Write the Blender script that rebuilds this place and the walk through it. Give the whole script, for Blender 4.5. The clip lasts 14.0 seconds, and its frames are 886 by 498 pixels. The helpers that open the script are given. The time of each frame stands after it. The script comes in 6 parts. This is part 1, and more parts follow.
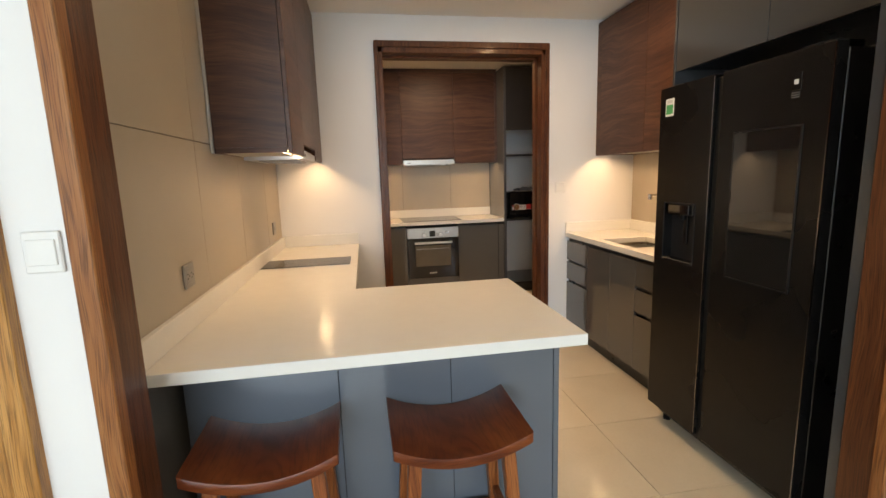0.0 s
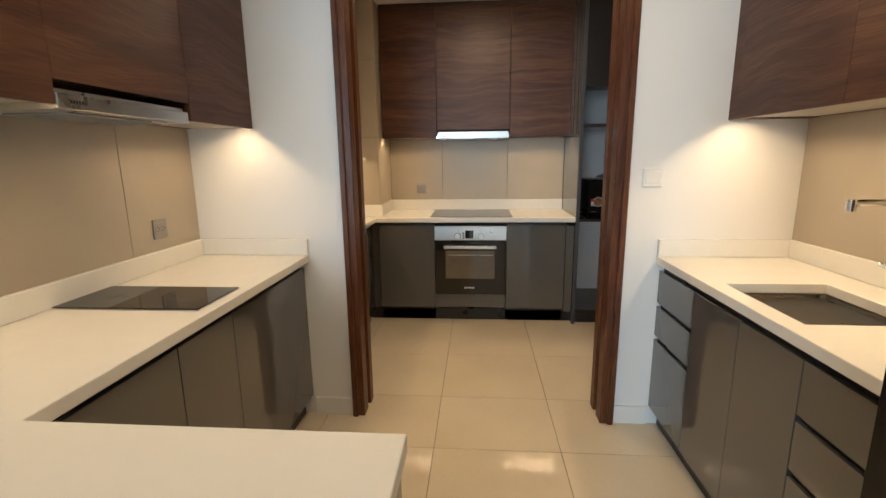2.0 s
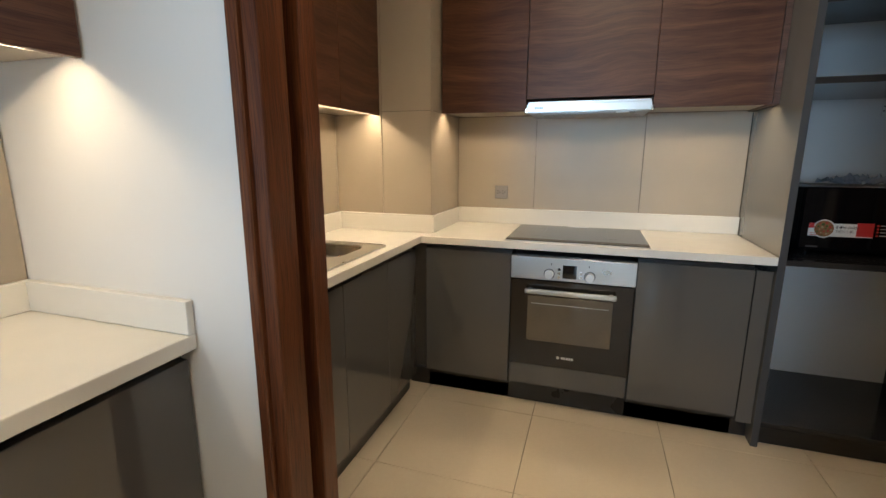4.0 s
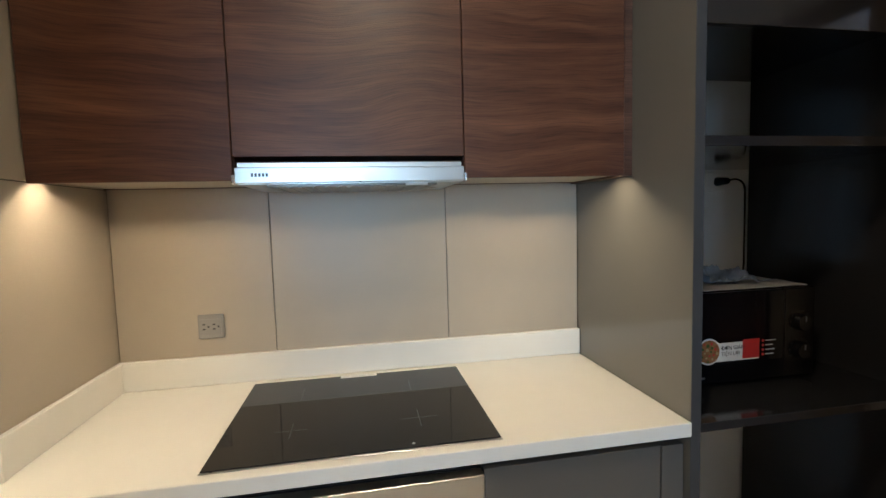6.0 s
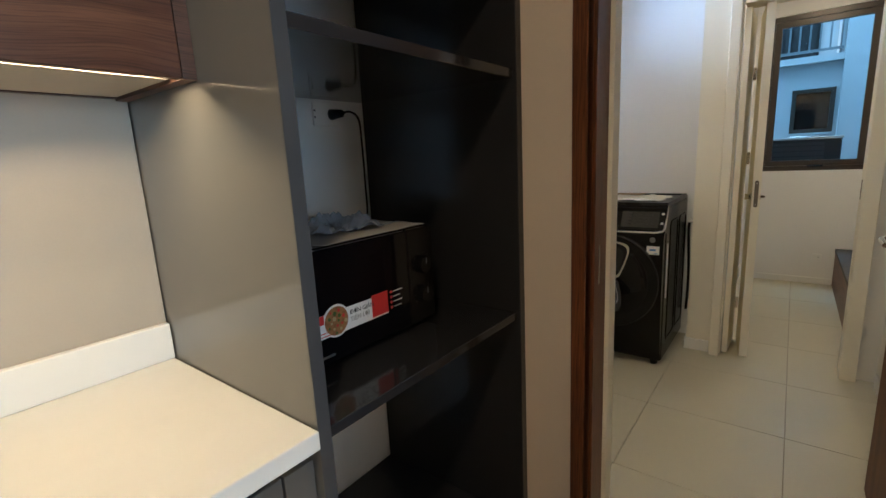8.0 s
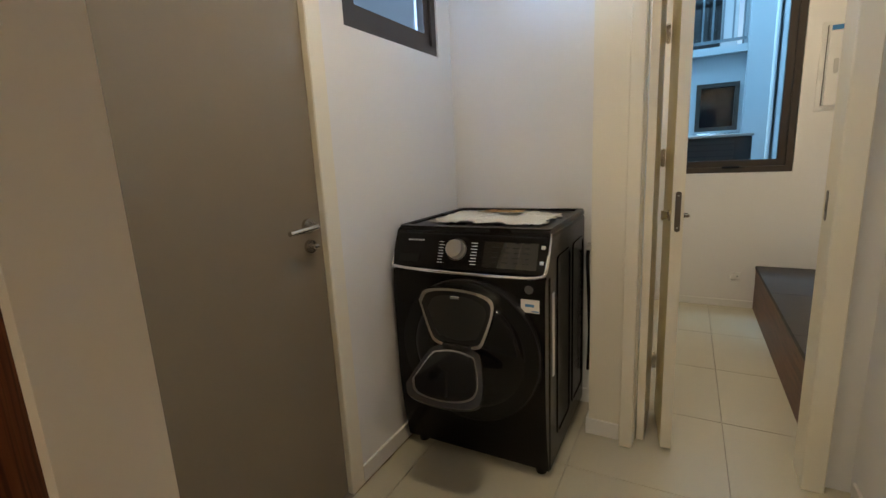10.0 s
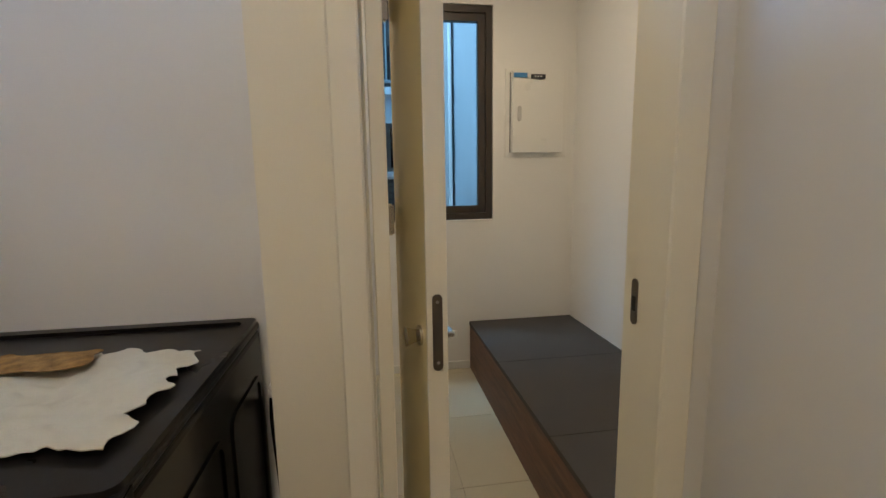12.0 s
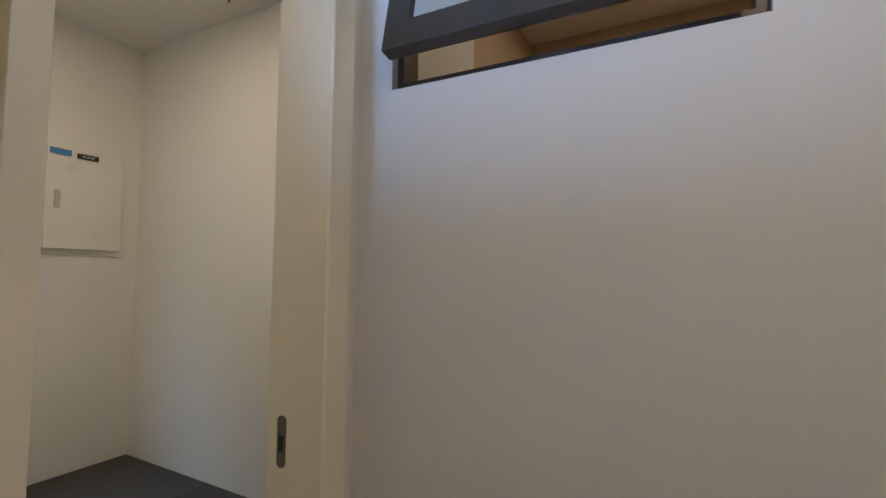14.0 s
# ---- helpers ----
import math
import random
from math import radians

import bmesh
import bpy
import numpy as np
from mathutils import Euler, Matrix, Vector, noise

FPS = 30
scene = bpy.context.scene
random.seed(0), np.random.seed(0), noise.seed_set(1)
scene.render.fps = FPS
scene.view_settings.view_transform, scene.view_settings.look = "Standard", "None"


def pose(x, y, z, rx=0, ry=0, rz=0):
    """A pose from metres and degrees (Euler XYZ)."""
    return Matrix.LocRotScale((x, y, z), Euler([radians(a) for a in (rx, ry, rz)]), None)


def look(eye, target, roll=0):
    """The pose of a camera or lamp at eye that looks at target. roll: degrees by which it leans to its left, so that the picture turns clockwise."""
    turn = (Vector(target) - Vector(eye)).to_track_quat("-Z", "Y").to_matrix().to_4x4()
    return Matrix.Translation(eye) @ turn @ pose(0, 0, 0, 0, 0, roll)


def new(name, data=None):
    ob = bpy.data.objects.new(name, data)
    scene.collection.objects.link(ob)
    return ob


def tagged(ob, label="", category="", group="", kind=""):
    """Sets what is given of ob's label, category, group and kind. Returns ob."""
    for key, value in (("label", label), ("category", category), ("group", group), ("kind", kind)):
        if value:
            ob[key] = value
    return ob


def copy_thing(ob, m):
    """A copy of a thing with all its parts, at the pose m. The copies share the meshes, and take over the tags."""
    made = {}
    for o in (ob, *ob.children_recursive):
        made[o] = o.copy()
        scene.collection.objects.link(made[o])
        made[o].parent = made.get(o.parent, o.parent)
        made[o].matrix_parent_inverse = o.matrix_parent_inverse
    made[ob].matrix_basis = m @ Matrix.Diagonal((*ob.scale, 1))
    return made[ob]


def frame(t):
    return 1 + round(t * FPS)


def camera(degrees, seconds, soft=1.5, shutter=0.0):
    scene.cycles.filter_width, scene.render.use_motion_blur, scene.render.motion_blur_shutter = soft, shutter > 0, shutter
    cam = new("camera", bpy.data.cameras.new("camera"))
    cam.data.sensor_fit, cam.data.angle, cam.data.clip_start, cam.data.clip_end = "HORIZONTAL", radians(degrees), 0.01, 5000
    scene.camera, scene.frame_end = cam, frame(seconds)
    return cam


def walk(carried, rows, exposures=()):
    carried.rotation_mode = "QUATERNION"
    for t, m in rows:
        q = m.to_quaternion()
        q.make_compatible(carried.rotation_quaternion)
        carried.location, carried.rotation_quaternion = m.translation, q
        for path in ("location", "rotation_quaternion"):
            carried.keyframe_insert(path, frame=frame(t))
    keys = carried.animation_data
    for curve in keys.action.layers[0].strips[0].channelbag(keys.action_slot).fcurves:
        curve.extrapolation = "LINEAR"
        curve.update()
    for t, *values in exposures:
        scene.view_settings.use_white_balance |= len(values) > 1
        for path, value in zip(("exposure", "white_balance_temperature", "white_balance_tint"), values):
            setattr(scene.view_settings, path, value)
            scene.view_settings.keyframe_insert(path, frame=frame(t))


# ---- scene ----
cam = camera(88.9, 14.0)
PATH = [
    (0, (0.644, 1.128, 1.413), (0.972, 3.075, 1.091), -1.8),
    (0.5, (0.848, 1.502, 1.407), (1.229, 3.438, 1.076), -1.6),
    (1, (1.047, 1.865, 1.406), (1.364, 3.809, 1.058), -1.7),
    (1.5, (1.297, 2.169, 1.389), (1.409, 4.131, 1.015), -0.8),
    (2, (1.447, 2.513, 1.383), (1.294, 4.467, 0.987), -0.7),
    (2.2, (1.494, 2.642, 1.385), (1.2, 4.577, 0.97), -0.5),
    (4.3, (1.439, 4.178, 1.314), (0.823, 6.04, 0.922), 0.2),
    (4.5, (1.407, 4.324, 1.342), (0.836, 6.207, 0.987), 0.0),
    (5, (1.392, 4.667, 1.392), (0.939, 6.599, 1.143), -0.3),
    (5.5, (1.392, 4.95, 1.419), (1.28, 6.941, 1.264), -0.5),
    (6, (1.416, 5.188, 1.447), (1.771, 7.15, 1.297), -1.6),
    (6.5, (1.538, 5.33, 1.427), (2.256, 7.186, 1.232), -2.1),
    (7, (1.592, 5.428, 1.402), (2.694, 7.072, 1.114), -2.6),
    (7.5, (1.616, 5.515, 1.389), (2.998, 6.913, 1.024), -2.9),
    (8, (1.785, 5.521, 1.378), (3.335, 6.725, 0.99), -2.9),
    (8.5, (2.071, 5.486, 1.381), (3.705, 6.578, 1.01), -3.1),
    (8.7, (2.204, 5.505, 1.371), (3.869, 6.551, 1.006), -3.4),
    (10.8, (3.624, 5.706, 1.338), (5.412, 6.492, 0.908), -1.7),
    (11, (3.738, 5.712, 1.341), (5.574, 6.388, 0.926), -1.4),
    (11.5, (4.02, 5.777, 1.369), (5.976, 5.951, 0.991), -1.1),
    (12, (4.264, 5.811, 1.389), (6.217, 5.508, 1.083), -0.9),
    (12.5, (4.414, 5.835, 1.43), (6.267, 5.102, 1.257), -0.2),
    (13, (4.514, 5.879, 1.485), (6.148, 4.726, 1.469), 0.6),
    (13.5, (4.518, 5.969, 1.489), (5.81, 4.448, 1.619), 2.1),
    (14, (4.449, 5.93, 1.467), (5.378, 4.161, 1.569), 0.8),
]
walk(cam, [(t, look(eye, aim, roll)) for t, eye, aim, roll in PATH], [(0, -0.16, 8600, 21), (2, -0.14, 7100, 12), (4.6, -0.02, 6050, 8), (6, 0.0, 5750, 6), (7.2, -0.05, 5850, 7), (8.5, 0.48, 5950, 6), (11.2, 0.36, 6250, 9), (12.4, 0.1, 6100, 9), (13.3, -0.12, 6000, 10), (14, -0.13, 6000, 10)])

# ---- world, sun and large lights ----
world = bpy.data.worlds.new("sky")
scene.world = world
world.use_nodes = True
sky = world.node_tree.nodes.new("ShaderNodeTexSky")
sky.sky_type = "NISHITA"
sky.sun_disc = False
sky.sun_elevation, sky.sun_rotation = radians(42), radians(160)
world.node_tree.links.new(sky.outputs[0], world.node_tree.nodes["Background"].inputs[0])
world.node_tree.nodes["Background"].inputs[1].default_value = 0.12


def lamp(name, kind, place, target, watts, colour, **more):
    data = bpy.data.lights.new(name, kind)
    data.energy, data.color = watts, colour
    for key, value in more.items():
        if key == "spot":
            data.spot_size, data.spot_blend = radians(value[0]), value[1]
        elif key == "size":
            data.shape, data.size, data.size_y = "RECTANGLE", value[0], value[1]
        elif key == "radius":
            data.shadow_soft_size = value
        elif key == "angle":
            data.angle = radians(value)
    ob = new(name, data)
    ob.matrix_world = look(place, target)
    return ob


WARM = (1.0, 0.76, 0.48)
DAY = (0.47, 0.73, 1.0)
lamp("sun", "SUN", (0, -20, 20), (2, 0, 0), 1.5, (1.0, 0.93, 0.84), angle=8)
# sky light through the living room's window wall, the maid room's window and the two high windows
lamp("living_daylight", "AREA", (-0.3, -3.95, 1.5), (0.8, 2.6, 1.2), 345, DAY, size=(3.0, 2.2))
lamp("light_well_daylight", "AREA", (8.75, 6.9, 6.2), (8.6, 6.4, 0.0), 360, (0.38, 0.70, 1.0), size=(2.0, 4.4))
lamp("laundry_daylight", "AREA", (4.95, 7.9, 1.75), (4.7, 5.05, 2.4), 95, (0.45, 0.64, 1.0), size=(1.2, 0.9))
# ceiling lamps, all out of view, added to warm and brighten the rooms
LAMPS_UP = [("kitchen_a", (1.3, 3.35), 9.5), ("kitchen_side", (1.9, 3.9), 8.2), ("kitchen_b", (1.5, 5.45), 11.5), ("laundry", (4.05, 6.04), 7.8), ("maid", (6.3, 5.35), 10), ("living", (0.9, 0.4), 3), ("beyond", (4.5, 4.2), 3)]
# warm light strips behind the front lip of the wall cabinets: watts for a metre, and each strip's two ends
STRIP_W = 4.3
STRIPS = [((0.302, 3.37, 1.5475), (0.302, 3.72, 1.5475)), ((0.302, 4.345, 1.5475), (0.302, 4.745, 1.5475)), ((2.618, 3.53, 1.5475), (2.618, 4.735, 1.5475)),
          ((0.287, 5.04, 1.5475), (0.287, 6.268, 1.5475)), ((0.655, 6.475, 1.5635), (1.09, 6.475, 1.5635)), ((1.72, 6.475, 1.5635), (2.183, 6.475, 1.5635))]



# ---- materials ----
def mat(name, base, rough=0.5, metal=0.0, vary=0.06, scale=6.0, fine=120.0, bump=0.02, coat=0.0, rough_vary=0.08, spec=0.5, random=0.0, second=None):
    m = bpy.data.materials.new(name)
    m.use_nodes = True
    nt = m.node_tree
    n, link = nt.nodes, nt.links.new
    b = n["Principled BSDF"]
    b.inputs["Roughness"].default_value = rough
    b.inputs["Metallic"].default_value = metal
    b.inputs["Specular IOR Level"].default_value = spec
    b.inputs["Coat Weight"].default_value = coat
    b.inputs["Coat Roughness"].default_value = 0.04
    co = n.new("ShaderNodeTexCoord")
    big = n.new("ShaderNodeTexNoise")
    big.inputs["Scale"].default_value, big.inputs["Detail"].default_value = scale, 4
    small = n.new("ShaderNodeTexNoise")
    small.inputs["Scale"].default_value, small.inputs["Detail"].default_value = fine, 3
    link(co.outputs["Object"], big.inputs["Vector"])
    link(co.outputs["Object"], small.inputs["Vector"])
    mix = n.new("ShaderNodeMix")
    mix.data_type = "RGBA"
    low = tuple(max(0.0, c * (1 - vary)) for c in base)
    high = tuple(min(1.0, c * (1 + vary)) for c in (second or base))
    mix.inputs["A"].default_value, mix.inputs["B"].default_value = (*low, 1), (*high, 1)
    add = n.new("ShaderNodeMath")
    add.operation = "MULTIPLY_ADD"
    link(small.outputs["Fac"], add.inputs[0])
    add.inputs[1].default_value = 0.3
    link(big.outputs["Fac"], add.inputs[2])
    shift = n.new("ShaderNodeMath")
    shift.operation = "SUBTRACT"
    shift.use_clamp = True
    link(add.outputs[0], shift.inputs[0])
    shift.inputs[1].default_value = 0.15
    if random:
        info = n.new("ShaderNodeObjectInfo")
        r = n.new("ShaderNodeMath")
        r.operation = "MULTIPLY_ADD"
        r.use_clamp = True
        link(info.outputs["Random"], r.inputs[0])
        r.inputs[1].default_value = random
        link(shift.outputs[0], r.inputs[2])
        shift = r
    link(shift.outputs[0], mix.inputs["Factor"])
    link(mix.outputs["Result"], b.inputs["Base Color"])
    rr = n.new("ShaderNodeMapRange")
    rr.inputs["To Min"].default_value, rr.inputs["To Max"].default_value = max(0.01, rough - rough_vary), min(1, rough + rough_vary)
    link(big.outputs["Fac"], rr.inputs["Value"])
    link(rr.outputs["Result"], b.inputs["Roughness"])
    if bump:
        bp = n.new("ShaderNodeBump")
        bp.inputs["Strength"].default_value, bp.inputs["Distance"].default_value = bump, 0.004
        link(small.outputs["Fac"], bp.inputs["Height"])
        link(bp.outputs["Normal"], b.inputs["Normal"])
    return m


def wood(name, dark, mid, light, upright=False, rough=0.4, stretch=1.5, across=20.0, coat=0.0, bump=0.25, spec=0.5, flame=0.07, pore=0.5):
    """Long grain: along x + y for boards laid level, along z for upright ones."""
    m = bpy.data.materials.new(name)
    m.use_nodes = True
    nt = m.node_tree
    n, link = nt.nodes, nt.links.new
    b = n["Principled BSDF"]
    b.inputs["Roughness"].default_value = rough
    b.inputs["Specular IOR Level"].default_value = spec
    b.inputs["Coat Weight"].default_value = coat
    b.inputs["Coat Roughness"].default_value = 0.12
    co, sep, com = n.new("ShaderNodeTexCoord"), n.new("ShaderNodeSeparateXYZ"), n.new("ShaderNodeCombineXYZ")
    link(co.outputs["Object"], sep.inputs[0])
    plus = n.new("ShaderNodeMath")
    plus.operation = "ADD"
    link(sep.outputs[0], plus.inputs[0])
    link(sep.outputs[1], plus.inputs[1])
    along, cross = (sep.outputs[2], plus.outputs[0]) if upright else (plus.outputs[0], sep.outputs[2])
    # slow waves bend the grain into long flames
    wave = n.new("ShaderNodeTexNoise")
    wave.inputs["Scale"].default_value, wave.inputs["Detail"].default_value = 1.6, 2
    link(co.outputs["Object"], wave.inputs["Vector"])
    bend = n.new("ShaderNodeMath")
    bend.operation = "MULTIPLY_ADD"
    link(wave.outputs["Fac"], bend.inputs[0])
    bend.inputs[1].default_value = flame
    link(cross, bend.inputs[2])
    cross = bend.outputs[0]
    pores = n.new("ShaderNodeCombineXYZ")
    for out, k, slot in ((along, stretch, 0), (cross, across, 1), (along, 9.0, 3), (cross, 420.0, 4)):
        mul = n.new("ShaderNodeMath")
        mul.operation = "MULTIPLY"
        link(out, mul.inputs[0])
        if slot > 2:
            mul.inputs[1].default_value = k
            link(mul.outputs[0], pores.inputs[slot - 3])
            continue
        mul.inputs[1].default_value = k
        link(mul.outputs[0], com.inputs[slot])
    info = n.new("ShaderNodeObjectInfo")
    rm = n.new("ShaderNodeMath")
    rm.operation = "MULTIPLY"
    link(info.outputs["Random"], rm.inputs[0])
    rm.inputs[1].default_value = 9.0
    link(rm.outputs[0], com.inputs[2])
    big, fine = n.new("ShaderNodeTexNoise"), n.new("ShaderNodeTexNoise")
    big.inputs["Scale"].default_value, big.inputs["Detail"].default_value, big.inputs["Distortion"].default_value = 1.0, 5, 1.1
    fine.inputs["Scale"].default_value, fine.inputs["Detail"].default_value = 6.0, 4
    link(com.outputs[0], big.inputs["Vector"])
    link(com.outputs[0], fine.inputs["Vector"])
    add = n.new("ShaderNodeMath")
    add.operation = "MULTIPLY_ADD"
    link(fine.outputs["Fac"], add.inputs[0])
    add.inputs[1].default_value = 0.45
    link(big.outputs["Fac"], add.inputs[2])
    ramp = n.new("ShaderNodeValToRGB")
    e = ramp.color_ramp.elements
    e[0].position, e[0].color = 0.45, (*dark, 1)
    e[1].position, e[1].color = 0.98, (*light, 1)
    k = ramp.color_ramp.elements.new(0.7)
    k.color = (*mid, 1)
    link(add.outputs[0], ramp.inputs[0])
    pits = n.new("ShaderNodeTexNoise")
    pits.inputs["Scale"].default_value, pits.inputs["Detail"].default_value = 1.0, 2
    link(pores.outputs[0], pits.inputs["Vector"])
    cut = n.new("ShaderNodeMapRange")
    cut.inputs["From Min"].default_value, cut.inputs["From Max"].default_value = 0.36, 0.52
    cut.inputs["To Min"].default_value, cut.inputs["To Max"].default_value = 1.0 - pore, 1.06
    link(pits.outputs["Fac"], cut.inputs["Value"])
    dark_pits = n.new("ShaderNodeVectorMath")
    dark_pits.operation = "SCALE"
    link(ramp.outputs[0], dark_pits.inputs[0])
    link(cut.outputs["Result"], dark_pits.inputs["Scale"])
    link(dark_pits.outputs[0], b.inputs["Base Color"])
    bp = n.new("ShaderNodeBump")
    bp.inputs["Strength"].default_value, bp.inputs["Distance"].default_value = bump, 0.0015
    link(cut.outputs["Result"], bp.inputs["Height"])
    link(bp.outputs["Normal"], b.inputs["Normal"])
    return m


def glow(name, colour, strength):
    m = bpy.data.materials.new(name)
    m.use_nodes = True
    b = m.node_tree.nodes["Principled BSDF"]
    b.inputs["Base Color"].default_value = (*colour, 1)
    b.inputs["Emission Color"].default_value = (*colour, 1)
    b.inputs["Emission Strength"].default_value = strength
    return m


def pane_glass(name, tint=(0.95, 0.98, 1.0)):
    m = bpy.data.materials.new(name)
    m.use_nodes = True
    b = m.node_tree.nodes["Principled BSDF"]
    b.inputs["Base Color"].default_value = (*tint, 1)
    b.inputs["Transmission Weight"].default_value = 1.0
    b.inputs["Roughness"].default_value = 0.01
    b.inputs["IOR"].default_value = 1.02
    return m


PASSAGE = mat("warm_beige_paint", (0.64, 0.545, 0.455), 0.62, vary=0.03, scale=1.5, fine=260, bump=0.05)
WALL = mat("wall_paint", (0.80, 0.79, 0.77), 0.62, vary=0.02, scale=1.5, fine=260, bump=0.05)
CREAM = mat("cream_paint", (0.81, 0.765, 0.64), 0.45, vary=0.03, scale=3, fine=140, bump=0.04)
BEIGE = mat("beige_wall_paint", (0.55, 0.43, 0.31), 0.6, vary=0.03, scale=2, fine=200, bump=0.03)
CEIL = mat("ceiling_paint", (0.82, 0.80, 0.76), 0.8, vary=0.02, scale=1.2, fine=200, bump=0.03)
WALNUT = wood("walnut_laminate", (0.055, 0.019, 0.0105), (0.09, 0.035, 0.0185), (0.15, 0.064, 0.034), rough=0.4, stretch=1.1, across=15.0, spec=0.38, flame=0.16, pore=0.3)
WALNUT_DARK = wood("walnut_edge", (0.04, 0.017, 0.011), (0.08, 0.036, 0.022), (0.14, 0.07, 0.045), rough=0.45)
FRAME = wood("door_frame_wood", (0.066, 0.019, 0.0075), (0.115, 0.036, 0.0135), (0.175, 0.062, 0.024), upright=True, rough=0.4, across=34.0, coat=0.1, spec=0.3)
# frame wood with daylight put into its colour, lighter and more orange
FRAME_DAYLIT = wood("daylit_frame_wood", (0.20, 0.062, 0.017), (0.30, 0.105, 0.033), (0.38, 0.155, 0.055), upright=True, rough=0.4, across=34.0, coat=0.1, spec=0.3)
HONEY = wood("honey_wood", (0.28, 0.10, 0.02), (0.45, 0.19, 0.045), (0.58, 0.29, 0.09), upright=True, rough=0.4, across=18.0)
STOOL = wood("stool_wood", (0.05, 0.009, 0.003), (0.135, 0.026, 0.007), (0.25, 0.06, 0.015), rough=0.34, across=9.0, stretch=1.4, coat=0.1, spec=0.25, flame=0.03, pore=0.2)
STOOL_LEG = wood("stool_leg_wood", (0.15, 0.034, 0.009), (0.28, 0.075, 0.02), (0.42, 0.14, 0.045), upright=True, rough=0.38, across=26.0, coat=0.08, spec=0.3)
BED_WOOD = wood("bed_side_wood", (0.06, 0.022, 0.013), (0.13, 0.05, 0.03), (0.2, 0.09, 0.05), rough=0.45)
LEAF_WOOD = wood("door_leaf_wood", (0.085, 0.029, 0.0095), (0.125, 0.045, 0.015), (0.165, 0.064, 0.023), upright=True, rough=0.5, across=14.0, spec=0.25, pore=0.25)
GREY = mat("grey_lacquer", (0.10, 0.097, 0.093), 0.055, vary=0.05, scale=2, fine=300, bump=0.004, rough_vary=0.02, coat=0.5)
PANEL_GREY = mat("grey_panel", (0.058, 0.06, 0.062), 0.14, vary=0.05, scale=2, fine=300, bump=0.006, rough_vary=0.03, coat=0.3)
# peninsula grey with the blue of reflected daylight put into its colour
PENINSULA_GREY = mat("daylight_tinted_panel", (0.125, 0.145, 0.17), 0.16, vary=0.06, scale=2, fine=300, bump=0.006, rough_vary=0.03, coat=0.3)
SIDE_GLOSS = mat("side_panel_gloss", (0.15, 0.142, 0.125), 0.07, vary=0.04, scale=3, fine=300, bump=0.003, rough_vary=0.02, coat=0.3)
EDGE_GREY = mat("edge_band_grey", (0.05, 0.052, 0.058), 0.4, vary=0.06, scale=8, bump=0.01)
SHELF_GREY = mat("shelf_board_grey", (0.026, 0.026, 0.0285), 0.09, vary=0.08, scale=5, fine=260, bump=0.02, spec=0.5)
# black for gaps, slots and holes: their inner dark is put in as colour
BLACK = mat("black_recess", (0.012, 0.012, 0.012), 0.5, vary=0.1)
PLINTH = mat("plinth_black", (0.018, 0.017, 0.017), 0.3, vary=0.15)
QUARTZ = mat("white_quartz", (0.80, 0.78, 0.73), 0.2, vary=0.025, scale=14, fine=420, bump=0.004, rough_vary=0.04, spec=0.13)
WALL_TILE = mat("taupe_wall_tile", (0.42, 0.362, 0.285), 0.38, vary=0.10, scale=3.2, fine=210, bump=0.05, random=0.12)
GROUT = mat("wall_grout", (0.16, 0.14, 0.12), 0.8, vary=0.1)
FLOOR_TILE = mat("cream_floor_tile", (0.68, 0.57, 0.42), 0.11, vary=0.07, scale=2.2, fine=60, bump=0.004, rough_vary=0.05, random=0.15, second=(0.74, 0.64, 0.49))
FLOOR_MATT = mat("beige_laundry_tile", (0.49, 0.45, 0.33), 0.3, vary=0.07, scale=2.5, fine=70, bump=0.01, random=0.12)
FLOOR_GROUT = mat("floor_grout", (0.30, 0.24, 0.17), 0.85, vary=0.1)
STEEL = mat("brushed_steel", (0.58, 0.57, 0.55), 0.3, metal=1.0, vary=0.05, scale=8, fine=240, bump=0.02)
SINK_STEEL = mat("polished_sink_steel", (0.62, 0.565, 0.48), 0.16, metal=1.0, vary=0.04, scale=6, fine=300, bump=0.01)
bowl_shader = SINK_STEEL.node_tree.nodes["Principled BSDF"]
bowl_shader.inputs["Anisotropic"].default_value, bowl_shader.inputs["Anisotropic Rotation"].default_value = 0.6, 0.25
CHROME = mat("chrome", (0.78, 0.78, 0.78), 0.08, metal=1.0, vary=0.02, bump=0.0, rough_vary=0.02)
DARK_CHROME = mat("dark_chrome", (0.30, 0.30, 0.31), 0.14, metal=1.0, vary=0.05, bump=0.0)
HOB_GLASS = mat("hob_glass", (0.014, 0.014, 0.016), 0.035, vary=0.1, bump=0.0, rough_vary=0.015, spec=0.4)
OVEN_GLASS = mat("oven_glass", (0.016, 0.013, 0.011), 0.06, vary=0.1, bump=0.0, rough_vary=0.02)
# warm reflection in the oven window is put into this lighter brown
OVEN_IN = mat("oven_window", (0.13, 0.105, 0.075), 0.12, vary=0.2, scale=9, bump=0.0)
FRIDGE = mat("black_steel", (0.010, 0.009, 0.0085), 0.27, metal=0.3, vary=0.08, scale=2, fine=380, bump=0.006, rough_vary=0.05, spec=0.35)
FRIDGE_SIDE = mat("fridge_side", (0.012, 0.012, 0.013), 0.3, vary=0.1)
SCREEN = mat("screen_glass", (0.01, 0.01, 0.01), 0.03, vary=0.05, bump=0.0, rough_vary=0.01, coat=0.5)
PLASTIC_W = mat("white_plastic", (0.80, 0.79, 0.76), 0.3, vary=0.02)
PLASTIC_G = mat("grey_plastic", (0.30, 0.285, 0.265), 0.3, vary=0.04, metal=0.3)
PLASTIC_D = mat("dark_grey_plastic", (0.10, 0.097, 0.093), 0.35, vary=0.05)
